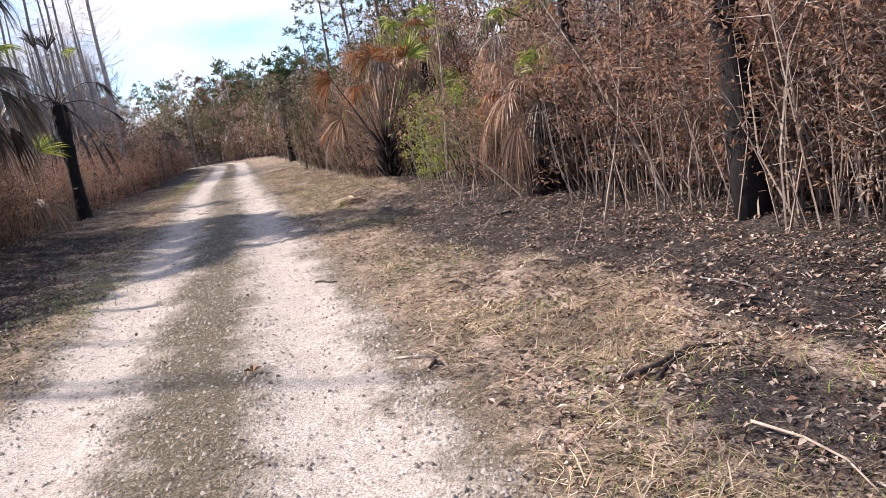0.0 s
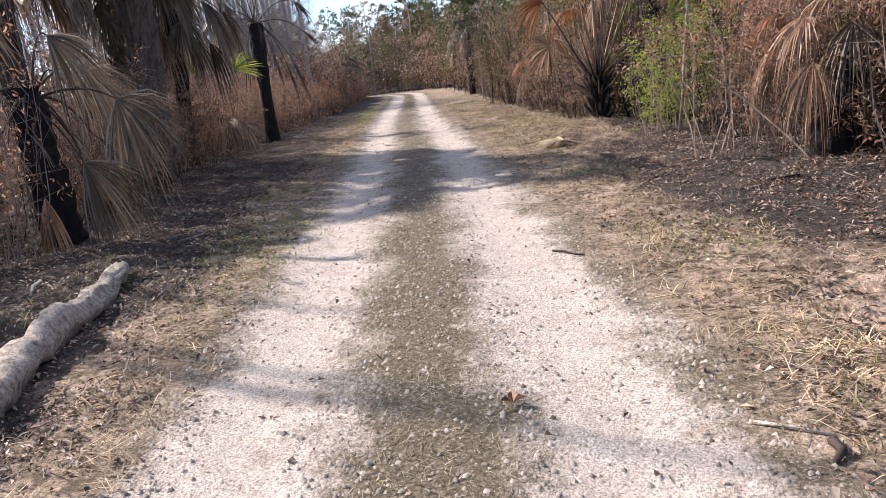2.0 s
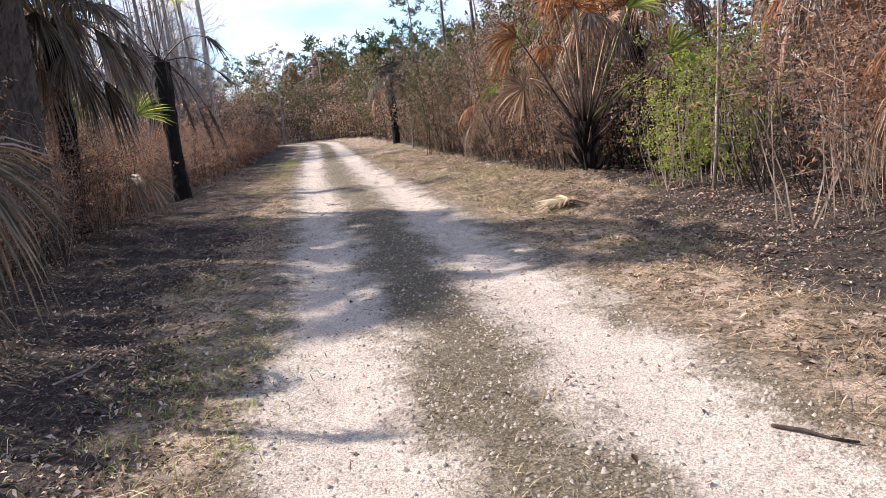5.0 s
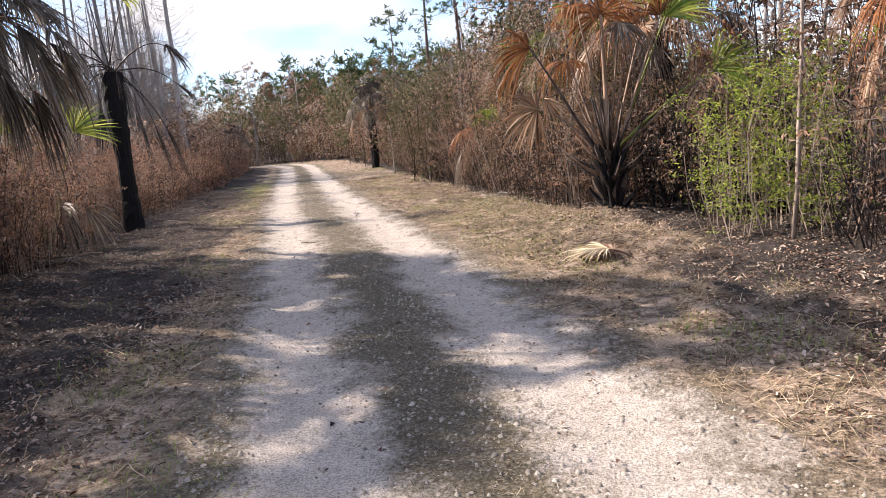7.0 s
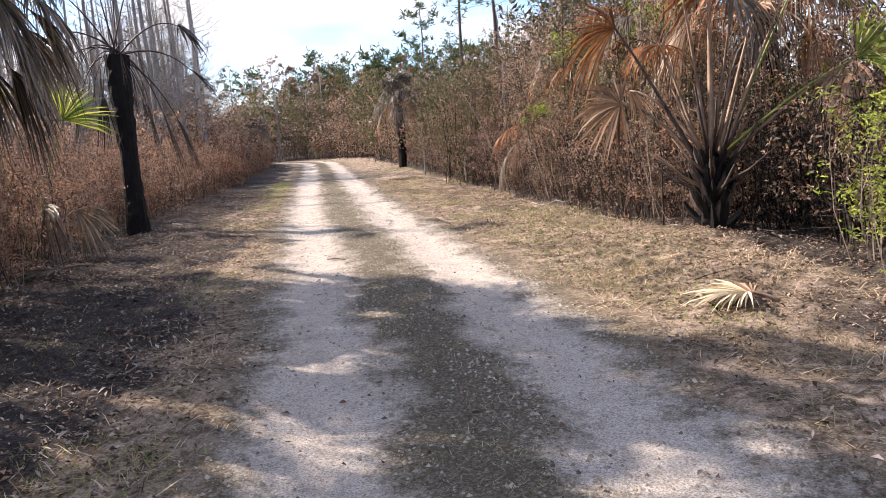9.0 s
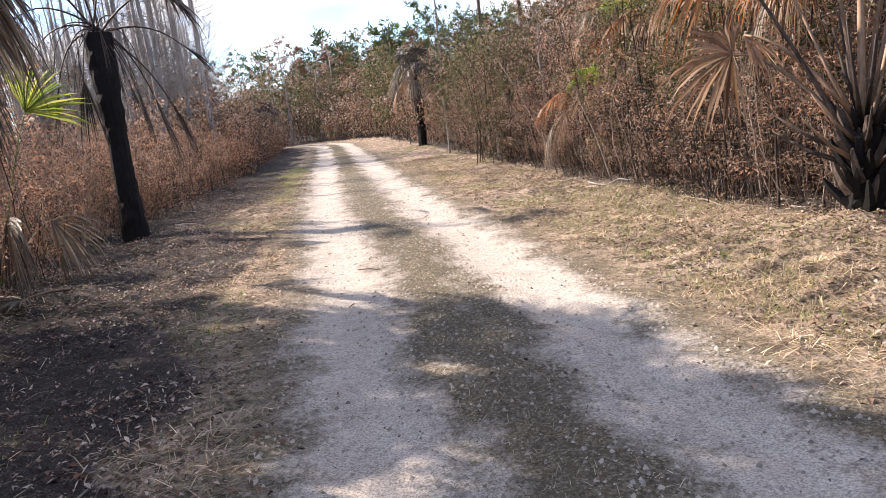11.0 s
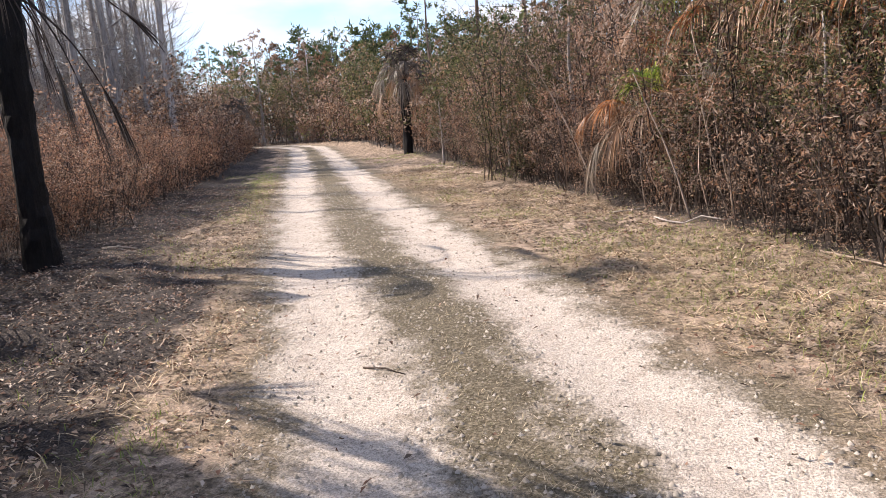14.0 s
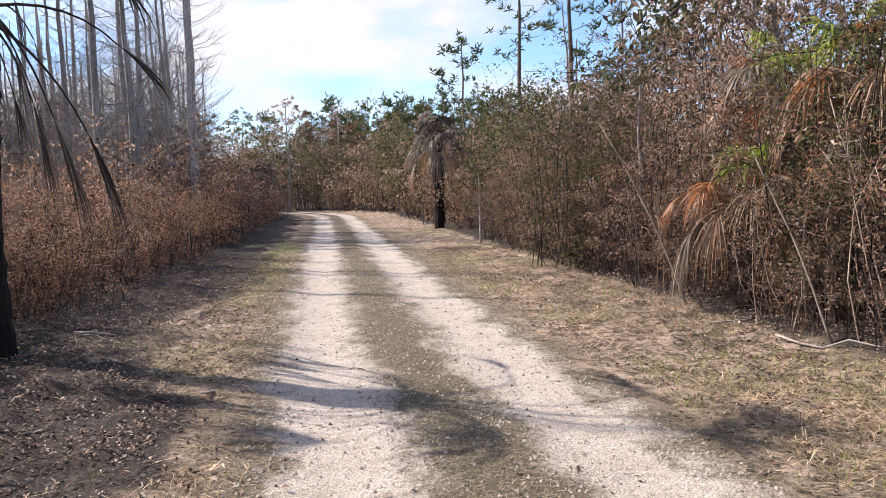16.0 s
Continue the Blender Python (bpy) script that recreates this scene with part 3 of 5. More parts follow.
def palm_right():
    """The wide young palm on the right verge: boots at the foot, scorched stalks, rust and half-green fans."""
    p = thing("cabbage_palm", "young palm with scorched boots and rust-brown fan fronds", "palm tree")
    x, y = -2.85, 18.55
    p.matrix_basis = Matrix.Translation((x, y, gz(x, y) - 0.05))
    trunk_part(p, line((0, 0, 0), (0.02, 0, 0.8), 9), [0.16, 0.17, 0.17, 0.165, 0.16, 0.15, 0.13, 0.11, 0.08], CHAR, 10, 0.06, "blackened stubby trunk")
    add_boots(p, BOOT_MESHES[2], lambda k: 0.17 - 0.06 * k, 0.0, 0.85, 34, 0.75)
    add_boots(p, BOOT_MESHES[0], lambda k: 0.18 - 0.06 * k, 0.05, 0.75, 18, 0.75)
    h = Vector((0, 0, 0.95))

    def fr(dx, dy, z, ln, pm, bm, **kw):
        a = {"thick": 0.026}
        a.update(kw)
        return add_frond(p, h + Vector((0.1 * dx + rnd(-0.04, 0.04), rnd(-0.06, 0.06), rnd(-0.25, 0.05))), Vector((dx, dy, z)), ln, pm, bm, **a)

    # the arching tan fan, the rust fan above it, the dark red heap at the top, and the half-green fans on the other side
    fr(-1.12, 0.25, 1.68, 0.82, PETIOLE, FAN_TAN, forward=(-1, 0.1, 0.05), spread_deg=105, droop=0.42, lift=0.32, roll=1.25, count=34)
    fr(-1.0, 0.3, 1.85, 0.5, PETIOLE, FAN_TAN, forward=(0.3, -0.2, -0.4), spread_deg=50, droop=0.4, lift=0.3, count=16)
    fr(-1.15, 0.1, 2.65, 0.95, PETIOLE_CHAR, FAN_RUST, forward=(-0.95, -0.1, 0.25), spread_deg=70, droop=0.62, lift=0.12, count=44, roll=1.2)
    fr(-0.02, 0.0, 3.0, 0.95, PETIOLE, FAN_RUST, forward=(0.0, -0.2, 1.0), spread_deg=130, droop=0.65, lift=0.0, thick=0.05, count=52)
    fr(-0.35, -0.15, 3.05, 0.8, PETIOLE, FAN_RUST, forward=(-0.5, -0.4, 0.5), spread_deg=110, droop=0.75, lift=0.0, count=44)
    fr(0.25, -0.1, 2.85, 0.75, PETIOLE, FAN_GREY, forward=(0.4, -0.4, -0.3), spread_deg=80, droop=0.8, lift=0.0, count=36)
    fr(0.92, 0.05, 2.85, 0.95, PETIOLE_GREEN, FAN_GREEN, forward=(0.45, 0.0, 0.85), spread_deg=75, droop=0.25, lift=0.08, roll=1.35, count=34)
    fr(0.85, 0.0, 2.88, 0.85, PETIOLE, FAN_RUST, forward=(-0.25, -0.1, 0.7), spread_deg=55, droop=0.75, lift=0.05, count=30, roll=1.3)
    fr(1.55, -0.2, 1.98, 0.95, PETIOLE_GREEN, FAN_GREEN, forward=(0.85, -0.2, 0.5), spread_deg=60, droop=0.3, lift=0.15, roll=1.3, count=26)
    fr(1.5, -0.2, 1.95, 0.72, PETIOLE, FAN_TAN, forward=(-0.35, -0.3, -0.85), spread_deg=70, droop=0.5, lift=0.15, count=34)
    fr(0.55, 0.4, 2.75, 0.8, PETIOLE, FAN_TAN, forward=(0.5, 0.3, 0.5), spread_deg=110, droop=0.8, lift=0.05, count=40)
    fr(-0.6, 0.55, 2.4, 0.8, PETIOLE, FAN_RUST, forward=(-0.5, 0.5, 0.2), spread_deg=100, droop=0.9, lift=0.1, count=40)
    # bare scorched leaf stalks, steep in the heart and flatter lower down
    for i in range(24):
        az, k = i * 2.39996, i / 23
        el = radians(74 - 44 * k + rnd(-9, 9))
        ln = rnd(0.75, 1.35) * (1.0 - 0.25 * k)
        st = Shape()
        a = Vector((0, 0, 1.0 - 0.55 * k)) + unit(az, 0) * (0.05 + 0.09 * k)
        b = a + unit(az, el) * ln
        m = (a + b) / 2 - Vector((0, 0, 0.05 * ln))
        st.tube([a, m, b], [0.03, 0.019, 0.008], 4)
        part("stalk", st, PETIOLE_CHAR if i % 4 else PETIOLE, p, smooth=True)


def palm_skirted(name_label, trunk_h, fronds, green=0.12, rust=0.35, size=1.0, tan=0.75):
    """A brushy palm in the thicket, mostly dead hanging fans."""
    p = thing("cabbage_palm", name_label, "palm tree", "palms in the thicket")
    trunk_part(p, line((0, 0, 0), (0.05, 0.05, trunk_h), 9), [0.19] * 7 + [0.15, 0.1], CHAR, 9, 0.07)
    add_boots(p, BOOT_MESHES[0], lambda k: 0.2 - 0.05 * k, trunk_h * 0.2, trunk_h * 0.98, 16, 0.6)
    h = Vector((0.05, 0.05, trunk_h))
    for i in range(fronds):
        az, k = i * 2.39996, i / fronds
        el = radians(75 - 100 * k + rnd(-12, 12))
        hub = h + unit(az, el) * rnd(0.7, 1.1) * size
        g = random.random()
        if green == 0 and k < 0.5:
            pm, bm = PETIOLE_CHAR, FAN_CHAR
        elif k < green:
            pm, bm = PETIOLE_GREEN, FAN_GREEN
        else:
            pm, bm = PETIOLE, (FAN_RUST if g < rust else (FAN_TAN if g < tan else FAN_GREY))
        add_frond(p, h + unit(az, 0.3) * 0.06, hub, rnd(0.6, 0.82) * size, pm, bm, rnd(85, 125) if k < 0.55 else rnd(40, 75), 40, 0.6 + 0.7 * k, 0.1 + 0.3 * k, width=0.023)
    return p


palm_black()
palm_low_dead()
palm_booted(-12.7, 14.9, 4.7, 0.34, 70, 0.42, "tall palm with crisscross leaf bases and green crown")
palm_booted(-12.3, 15.9, 3.9, 0.17, 0, 0.25, "slim palm with charred trunk and mixed fronds")
palm_booted(-10.9, 13.6, 5.5, 0.33, 90, 0.35, "palm with grey boots and heavy crown beside road", -18)
# extra palm, placed only so that its crown shades the left verge
palm_booted(-12.2, 11.6, 4.8, 0.26, 30, 0.3, "added shade-casting palm with dead grey skirt behind the low palm", -45)
palm_right()

young = thing("young_palm", "trunkless young palm with bright green fans", "palm tree", "young palms")
for i, (dx, dy, z, bm, pm) in enumerate([(0.55, 0.45, 2.15, FAN_GREEN, PETIOLE_GREEN), (-0.35, -0.1, 2.2, FAN_GREEN, PETIOLE_GREEN), (0.7, -0.3, 0.9, FAN_GREY, PETIOLE), (0.3, 0.7, 0.75, FAN_GREY, PETIOLE), (-0.6, 0.3, 1.1, FAN_TAN, PETIOLE)]):
    add_frond(young, (0.04 * i, 0, 0.02), (dx, dy, z), 0.85, pm, bm, forward=(0.5, 0.42, 0.62) if i == 0 else ((-0.3, -0.2, 0.9) if i == 1 else (dx, dy, -0.7)), spread_deg=62, droop=0.12 if i < 2 else 0.6, lift=0.25, count=40, thick=0.014, roll=1.4)
young.matrix_basis = turned(-12.75, 17.45)

skirted = [Kind(palm_skirted("brushy palm with hanging rust and tan fans", 1.5, 22)), Kind(palm_skirted("brushy palm with tan skirt and few green fans", 2.4, 24, 0.2, 0.25)), Kind(palm_skirted("scorched palm with upright dark fans", 2.9, 28, 0.0, 0.0, 1.0, 0.3))]
for k, x, y, az, sc in [(1, -5.3, 27.65, 1.0, 1.05), (1, -4.4, 26.05, 2.2, 1.0), (1, -3.2, 25.3, 4.0, 1.05), (2, -16.3, 44.9, 0.0, 1.15), (0, 1.45, 12.45, 2.6, 0.85), (1, 1.1, 16.4, 0.5, 1.0),
                        (0, -8.2, 34.2, 1.9, 0.9), (0, -14.2, 44.2, 2.0, 0.9), (2, -29.6, 53.0, 3.0, 0.75), (2, -31.6, 56.2, 2.0, 0.8), (0, -6.1, 25.9, 3.4, 0.95), (1, -3.3, 24.1, 1.2, 1.1), (1, -1.9, 20.8, 2.9, 1.15)]:
    skirted[k].put(turned(x, y, az, sc))


# ---- shrubs and thickets ----
def make_shrub(name, label, group, stems, height, radius, leaves, leaf, smat, lmat, low=0.3, lean=0.25, twigs=5, stem_r=0.0085, twig_len=0.45, hang=0.5, cluster=12, puff=0.11):
    p = thing(name, label, "shrub", group)
    st, lf = Shape(), Shape()
    spots = []
    for i in range(stems):
        az, r = rnd(0, 6.283), radius * math.sqrt(random.random())
        b = Vector((r * math.cos(az), r * math.sin(az), -0.06))
        hgt = height * rnd(0.6, 1.05)
        top = b + Vector((rnd(-lean, lean) * hgt + b.x * 0.5, rnd(-lean, lean) * hgt + b.y * 0.5, hgt))
        bow = Vector((rnd(-0.12, 0.12), rnd(-0.12, 0.12), 0)) * hgt
        pts = [b.lerp(top, t) + bow * math.sin(math.pi * t) + Vector((rnd(-0.03, 0.03), rnd(-0.03, 0.03), 0)) for t in (0, 0.33, 0.67, 1)]
        sr = stem_r * rnd(0.6, 1.4)
        st.tube(pts, [sr, sr * 0.8, sr * 0.55, sr * 0.2], 3, False)
        for j in range(twigs):
            t = rnd(low, 1.0)
            k = min(2, int(t * 3))
            a = pts[k].lerp(pts[k + 1], t * 3 - k)
            tip = a + unit(rnd(0, 6.283), rnd(-0.3, 1.0)) * twig_len * rnd(0.5, 1.3)
            mid = a.lerp(tip, 0.5) + Vector((rnd(-0.05, 0.05), rnd(-0.05, 0.05), 0.04))
            st.tube([a, tip], [sr * 0.45, sr * 0.15], 3, False)
            spots.append((mid, tip))
        spots.append((pts[2], pts[3]))
    done = 0
    while done < leaves:
        a, b = random.choice(spots)
        c = a.lerp(b, rnd(0.0, 1.1))
        for j in range(cluster):
            q = c + Vector((rnd(-1, 1), rnd(-1, 1), rnd(-1, 0.6))) * puff
            way = (unit(rnd(0, 6.283), rnd(-0.9, 0.7)) - Vector((0, 0, hang))).normalized()
            side = way.cross(unit(rnd(0, 6.283), rnd(-1, 1))).normalized()
            ln = leaf[0] * rnd(0.6, 1.35)
            lf.leaf(q, way, side, ln, leaf[1] * rnd(0.7, 1.3))
            done += 1
    part("stem_tangle", st, smat, p, kind="stuff")
    part("foliage", lf, lmat, p, kind="stuff")
    return Kind(p)


thin = [make_shrub("scorched_shrub", "thin scorched stems with curled rust-brown leaves", "scorched shrubs", 11, 2.2, 0.5, 800, (0.075, 0.021), STEM, LEAF_RUST, 0.3, 0.2, 6),
        make_shrub("scorched_shrub", "blackened bare stems with few brown leaves", "scorched shrubs", 14, 1.7, 0.5, 480, (0.065, 0.019), STEM_DARK, LEAF_BROWN, 0.25, 0.26, 6),
        make_shrub("scorched_shrub", "pale dry stems with hanging tan leaves", "scorched shrubs", 10, 2.4, 0.5, 750, (0.08, 0.02), STEM, LEAF_BROWN, 0.3, 0.18, 6),
        make_shrub("scorched_shrub", "leaning dark stems in dense tangle", "scorched shrubs", 16, 1.5, 0.55, 700, (0.06, 0.019), STEM_DARK, LEAF_BROWN, 0.15, 0.45, 7)]
rusty = [make_shrub("rusty_bush", "dense bush with fine rust-red dead leaves", "rusty bushes", 14, 1.9, 0.6, 1800, (0.058, 0.019), STEM_DARK, LEAF_RUST, 0.12, 0.3, 7, 0.008, 0.45),
         make_shrub("rusty_bush", "dense bush with dull brown and tan leaves", "rusty bushes", 14, 2.1, 0.65, 1800, (0.058, 0.019), STEM_DARK, LEAF_BROWN, 0.12, 0.3, 7, 0.008, 0.45),
         make_shrub("rusty_bush", "airy bush of dry stems with tan leaves", "rusty bushes", 18, 1.8, 0.65, 1200, (0.056, 0.018), STEM, LEAF_RUST, 0.2, 0.25, 7, 0.007, 0.42)]
tangle = [make_shrub("thicket_shrub", "tall tangled thicket of brown leaves and vines", "tall thicket", 15, 3.6, 0.8, 2900, (0.075, 0.024), STEM_DARK, LEAF_BROWN, 0.04, 0.22, 10, 0.010, 0.6, puff=0.16),
          make_shrub("thicket_shrub", "tall thicket with olive and browned leaves", "tall thicket", 14, 3.7, 0.85, 2900, (0.07, 0.036), STEM_DARK, LEAF_OLIVE, 0.06, 0.22, 10, 0.010, 0.6, puff=0.16),
          make_shrub("thicket_shrub", "tall dry thicket with rust-coloured leaves", "tall thicket", 15, 3.4, 0.8, 2900, (0.075, 0.024), STEM, LEAF_RUST, 0.04, 0.22, 10, 0.009, 0.6, puff=0.16)]
far_bush = [make_shrub("roadside_bush", "rounded brown bush far along the road", "far bushes", 9, 2.0, 0.6, 760, (0.09, 0.045), STEM_DARK, LEAF_RUST, 0.08, 0.3, 6, 0.009, 0.5, puff=0.2),
            make_shrub("roadside_bush", "tall dull olive bush far along the road", "far bushes", 9, 3.2, 0.8, 950, (0.105, 0.05), STEM_DARK, LEAF_OLIVE, 0.08, 0.28, 6, 0.01, 0.6, puff=0.22),
            make_shrub("roadside_bush", "tall tan and brown bush far along the road", "far bushes", 9, 2.9, 0.8, 950, (0.10, 0.048), STEM_DARK, LEAF_BROWN, 0.08, 0.28, 6, 0.01, 0.6, puff=0.22)]
upright = [make_shrub("scorched_shrub", "upright pale bare stems with few curled leaves", "scorched shrubs", 14, 2.2, 0.6, 420, (0.06, 0.026), STEM, LEAF_RUST, 0.2, 0.14, 5, 0.0075, 0.35),
           make_shrub("scorched_shrub", "thin grey upright stems stripped by fire", "scorched shrubs", 20, 1.8, 0.65, 420, (0.06, 0.026), STEM_DARK, LEAF_BROWN, 0.15, 0.2, 5, 0.0075, 0.35)]
burnt = make_shrub("burnt_shrub", "dense low shrub of charred black stems", "scorched shrubs", 34, 1.9, 0.7, 900, (0.07, 0.035), CHAR, LEAF_BROWN, 0.1, 0.3, 8, 0.013, 0.5)
leafy = make_shrub("evergreen_bush", "tall dense bush with small dark olive leaves", "tall thicket", 16, 4.2, 0.7, 6400, (0.055, 0.032), STEM_DARK, LEAF_OLIVE, 0.06, 0.2, 14, 0.014, 0.7, 0.2, 16, 0.22)
green_bush = make_shrub("green_sapling", "slender sapling clump with fresh green leaves", "green saplings", 9, 2.9, 0.5, 800, (0.08, 0.034), STEM, LEAF_GREEN, 0.2, 0.14, 8, 0.011, 0.5, 0.1, 5)


def row(kinds, s0, s1, gap, d0, d1, size, side=1, stretch=(0.85, 1.2), keep=1.0):
    s = s0
    while s < s1:
        s += gap * rnd(0.7, 1.3)
        if random.random() > keep:
            continue
        x, y = road_xy(s, rnd(d0, d1) * side + float(shift(s)))
        if any((x - a) ** 2 + (y - b) ** 2 < r * r for a, b, r in CLEAR):
            continue
        sc = rnd(*size)
        random.choice(kinds).put(turned(x, y, rnd(0, 6.283), sc, (rnd(-0.06, 0.06), rnd(-0.06, 0.06)), 0.02, rnd(*stretch)))


CLEAR = [(-2.85, 18.5, 0.95), (-7.5, 8.4, 0.8), (-14.1, 21.5, 0.55), (-2.2, 17.5, 0.9), (-6.7, 7.9, 0.7), (-13.6, 20.9, 0.6), (-16.3, 44.9, 0.6), (-0.9, 16.0, 0.9)]
# right of the road
row([thin[0], thin[0], thin[2], thin[1]], -3, 8, 0.42, 5.0, 5.9, (0.85, 1.15))
row(thin, 8, 13.5, 0.5, 4.6, 5.4, (0.7, 1.0))
row(thin, 13.5, 36, 0.36, 4.35, 5.1, (0.75, 1.1))
row(upright, 13, 36, 0.7, 4.3, 5.0, (0.8, 1.15))
row([burnt], 11, 38, 0.5, 4.9, 5.8, (0.7, 1.0))
row([thin[0], thin[2], rusty[2]], -3, 10, 0.55, 5.4, 6.4, (0.95, 1.3))
row([thin[1], thin[3]], 14, 36, 0.5, 4.2, 4.8, (0.6, 0.9))
row([tangle[0], tangle[2]], -3, 9, 0.7, 6.0, 7.0, (0.8, 1.1))
row(thin, -3, 10, 0.5, 5.7, 6.6, (1.0, 1.3))
row([tangle[0], tangle[2], tangle[0], tangle[2], tangle[1]], 13.5, 36, 0.55, 5.0, 6.2, (0.7, 1.0))
row(tangle, -3, 36, 0.85, 7.0, 8.8, (1.0, 1.35))
row(far_bush[1:], -2, 40, 2.4, 9.5, 12.0, (1.3, 1.8))
row(far_bush + thin, 36, 70, 0.75, 4.5, 5.5, (0.8, 1.15))
row(far_bush, 36, 74, 1.0, 5.5, 7.5, (0.8, 1.05))
row(far_bush[1:], 38, 78, 1.8, 7.5, 11.5, (0.9, 1.2))
# left of the road
row(rusty, 1, 9, 0.6, 6.2, 7.4, (0.8, 1.0), -1)
row(rusty, 9, 25, 0.5, 5.1, 6.0, (0.5, 1.05), -1)
row(rusty, 25, 36, 0.5, 4.5, 5.4, (0.75, 1.05), -1)
row(rusty, 4, 36, 0.6, 6.2, 7.6, (0.85, 1.15), -1, (0.85, 1.2), 0.8)
low_bush = [far_bush[0], far_bush[0], far_bush[2]]
row(low_bush, 36, 72, 0.75, 3.9, 5.0, (0.65, 0.85), -1)
row(low_bush, 30, 74, 1.0, 5.4, 7.5, (0.8, 1.05), -1)
row(low_bush, 8, 80, 1.7, 8.0, 13.0, (0.85, 1.1), -1)
for x, y, sc in [(-1.0, 15.9, 0.8), (-0.45, 15.4, 0.75), (-1.5, 16.7, 0.85), (-0.2, 16.7, 0.95), (-1.2, 17.6, 0.9), (-0.75, 16.3, 1.0), (-1.35, 15.95, 0.7), (-0.6, 17.3, 1.15)]:
    green_bush.put(turned(x, y, rnd(0, 6), sc))
for x, y, sc in [(-7.9, 30.2, 1.15), (-2.6, 22.3, 1.2), (-1.9, 20.9, 1.2), (-3.7, 22.9, 1.0), (-4.6, 24.2, 0.9)]:
    tangle[1].put(turned(x, y, rnd(0, 6), sc))
for x, y, sc in [(0.17, 12.8, 1.05), (0.45, 12.5, 0.8)]:
    thin[0].put(turned(x, y, rnd(0, 6), sc))
for x, y, sc in [(-9.1, 30.4, 1.05), (-4.9, 24.9, 1.1), (-3.6, 22.6, 0.85)]:
    leafy.put(turned(x, y, rnd(0, 6), sc))
row(rusty, 4, 12, 0.55, 4.9, 6.0, (0.6, 0.95), -1)
row([thin[1], thin[0]], 5, 26, 1.2, 4.9, 5.8, (0.5, 0.9), -1)
for x, y, sc in [(-36.0, 75.8, 1.0), (-35.2, 76.8, 1.15), (-33.1, 75.0, 0.95), (-36.9, 77.0, 0.9)]:
    green_bush.put(turned(x, y, rnd(0, 6), sc))
# brush that closes the bend
for i in range(38):
    x, y = road_xy(70 + rnd(0, 12), -14 + i * 0.68)
    if (y - 0) > 0 and abs(-0.012 * (road_sd(x, y)[0] - 62) ** 2 - road_sd(x, y)[1]) > 2.6:
        random.choice(far_bush).put(turned(x, y, rnd(0, 6.283), rnd(1.0, 1.6)))


for i in range(34):
    x, y = road_xy(84 + rnd(0, 9), -16 + i * 0.65)
    random.choice(far_bush[1:]).put(turned(x, y, rnd(0, 6.283), rnd(1.1, 1.7)))


# ---- trees ----
def make_tree(name, label, group, height, r, bark, limbs, limb_from, limb_len, up, tufts=0, tuft_mat=None, tuft_len=0.3, twigs=5, tuft_blades=9):
    p = thing(name, label, "tree", group)
    tr, br, cr = Shape(), Shape(), Shape()
    pts, q = [], Vector((0, 0, -0.15))
    n = 10
    for i in range(n):
        pts.append(q.copy())
        q += Vector((rnd(-0.07, 0.07), rnd(-0.07, 0.07), height / (n - 1)))
    tr.tube(pts, [r * (1 - 0.82 * i / (n - 1)) for i in range(n)], 7)
    tips = []
    for i in range(limbs):
        t = limb_from + (0.99 - limb_from) * (i + rnd(0.1, 0.9)) / limbs
        k = min(n - 2, int(t * (n - 1)))
        a = pts[k].lerp(pts[k + 1], t * (n - 1) - k)
        ln = limb_len * (1.15 - 0.75 * (t - limb_from) / (1 - limb_from)) * rnd(0.6, 1.2)
        az = i * 2.39996 + rnd(-0.5, 0.5)
        b = a + unit(az, up + rnd(-0.2, 0.25)) * ln
        m = a.lerp(b, 0.5) + Vector((0, 0, -0.07 * ln)) + Vector((rnd(-0.1, 0.1), rnd(-0.1, 0.1), 0)) * ln
        lr = max(0.008, r * 0.22 * (1.1 - t))
        br.tube([a, m, b], [lr, lr * 0.65, lr * 0.25], 3, False)
        for j in range(twigs):
            u = rnd(0.3, 1.0)
            c = a.lerp(m, u * 2) if u < 0.5 else m.lerp(b, u * 2 - 1)
            e = c + unit(az + rnd(-1.2, 1.2), up + rnd(-0.5, 0.6)) * ln * rnd(0.2, 0.45)
            br.tube([c, e], [lr * 0.4, lr * 0.15], 3, False)
            tips.append(e)
        tips.append(b)
    tips.append(pts[-1])
    for i in range(tufts):
        c = random.choice(tips) + Vector((rnd(-1, 1), rnd(-1, 1), rnd(-0.5, 0.8))) * tuft_len * 0.6
        for j in range(tuft_blades):
            way = unit(rnd(0, 6.283), rnd(-0.5, 1.3))
            side = way.cross(unit(rnd(0, 6.283), rnd(-1, 1))).normalized()
            cr.leaf(c, way, side, tuft_len * rnd(0.6, 1.2), tuft_len * 0.2)
    part("trunk", tr, bark, p, smooth=True)
    part("branchwork", br, bark, p, kind="stuff")
    if tufts:
        part("crown", cr, tuft_mat, p, kind="stuff")
    return Kind(p)


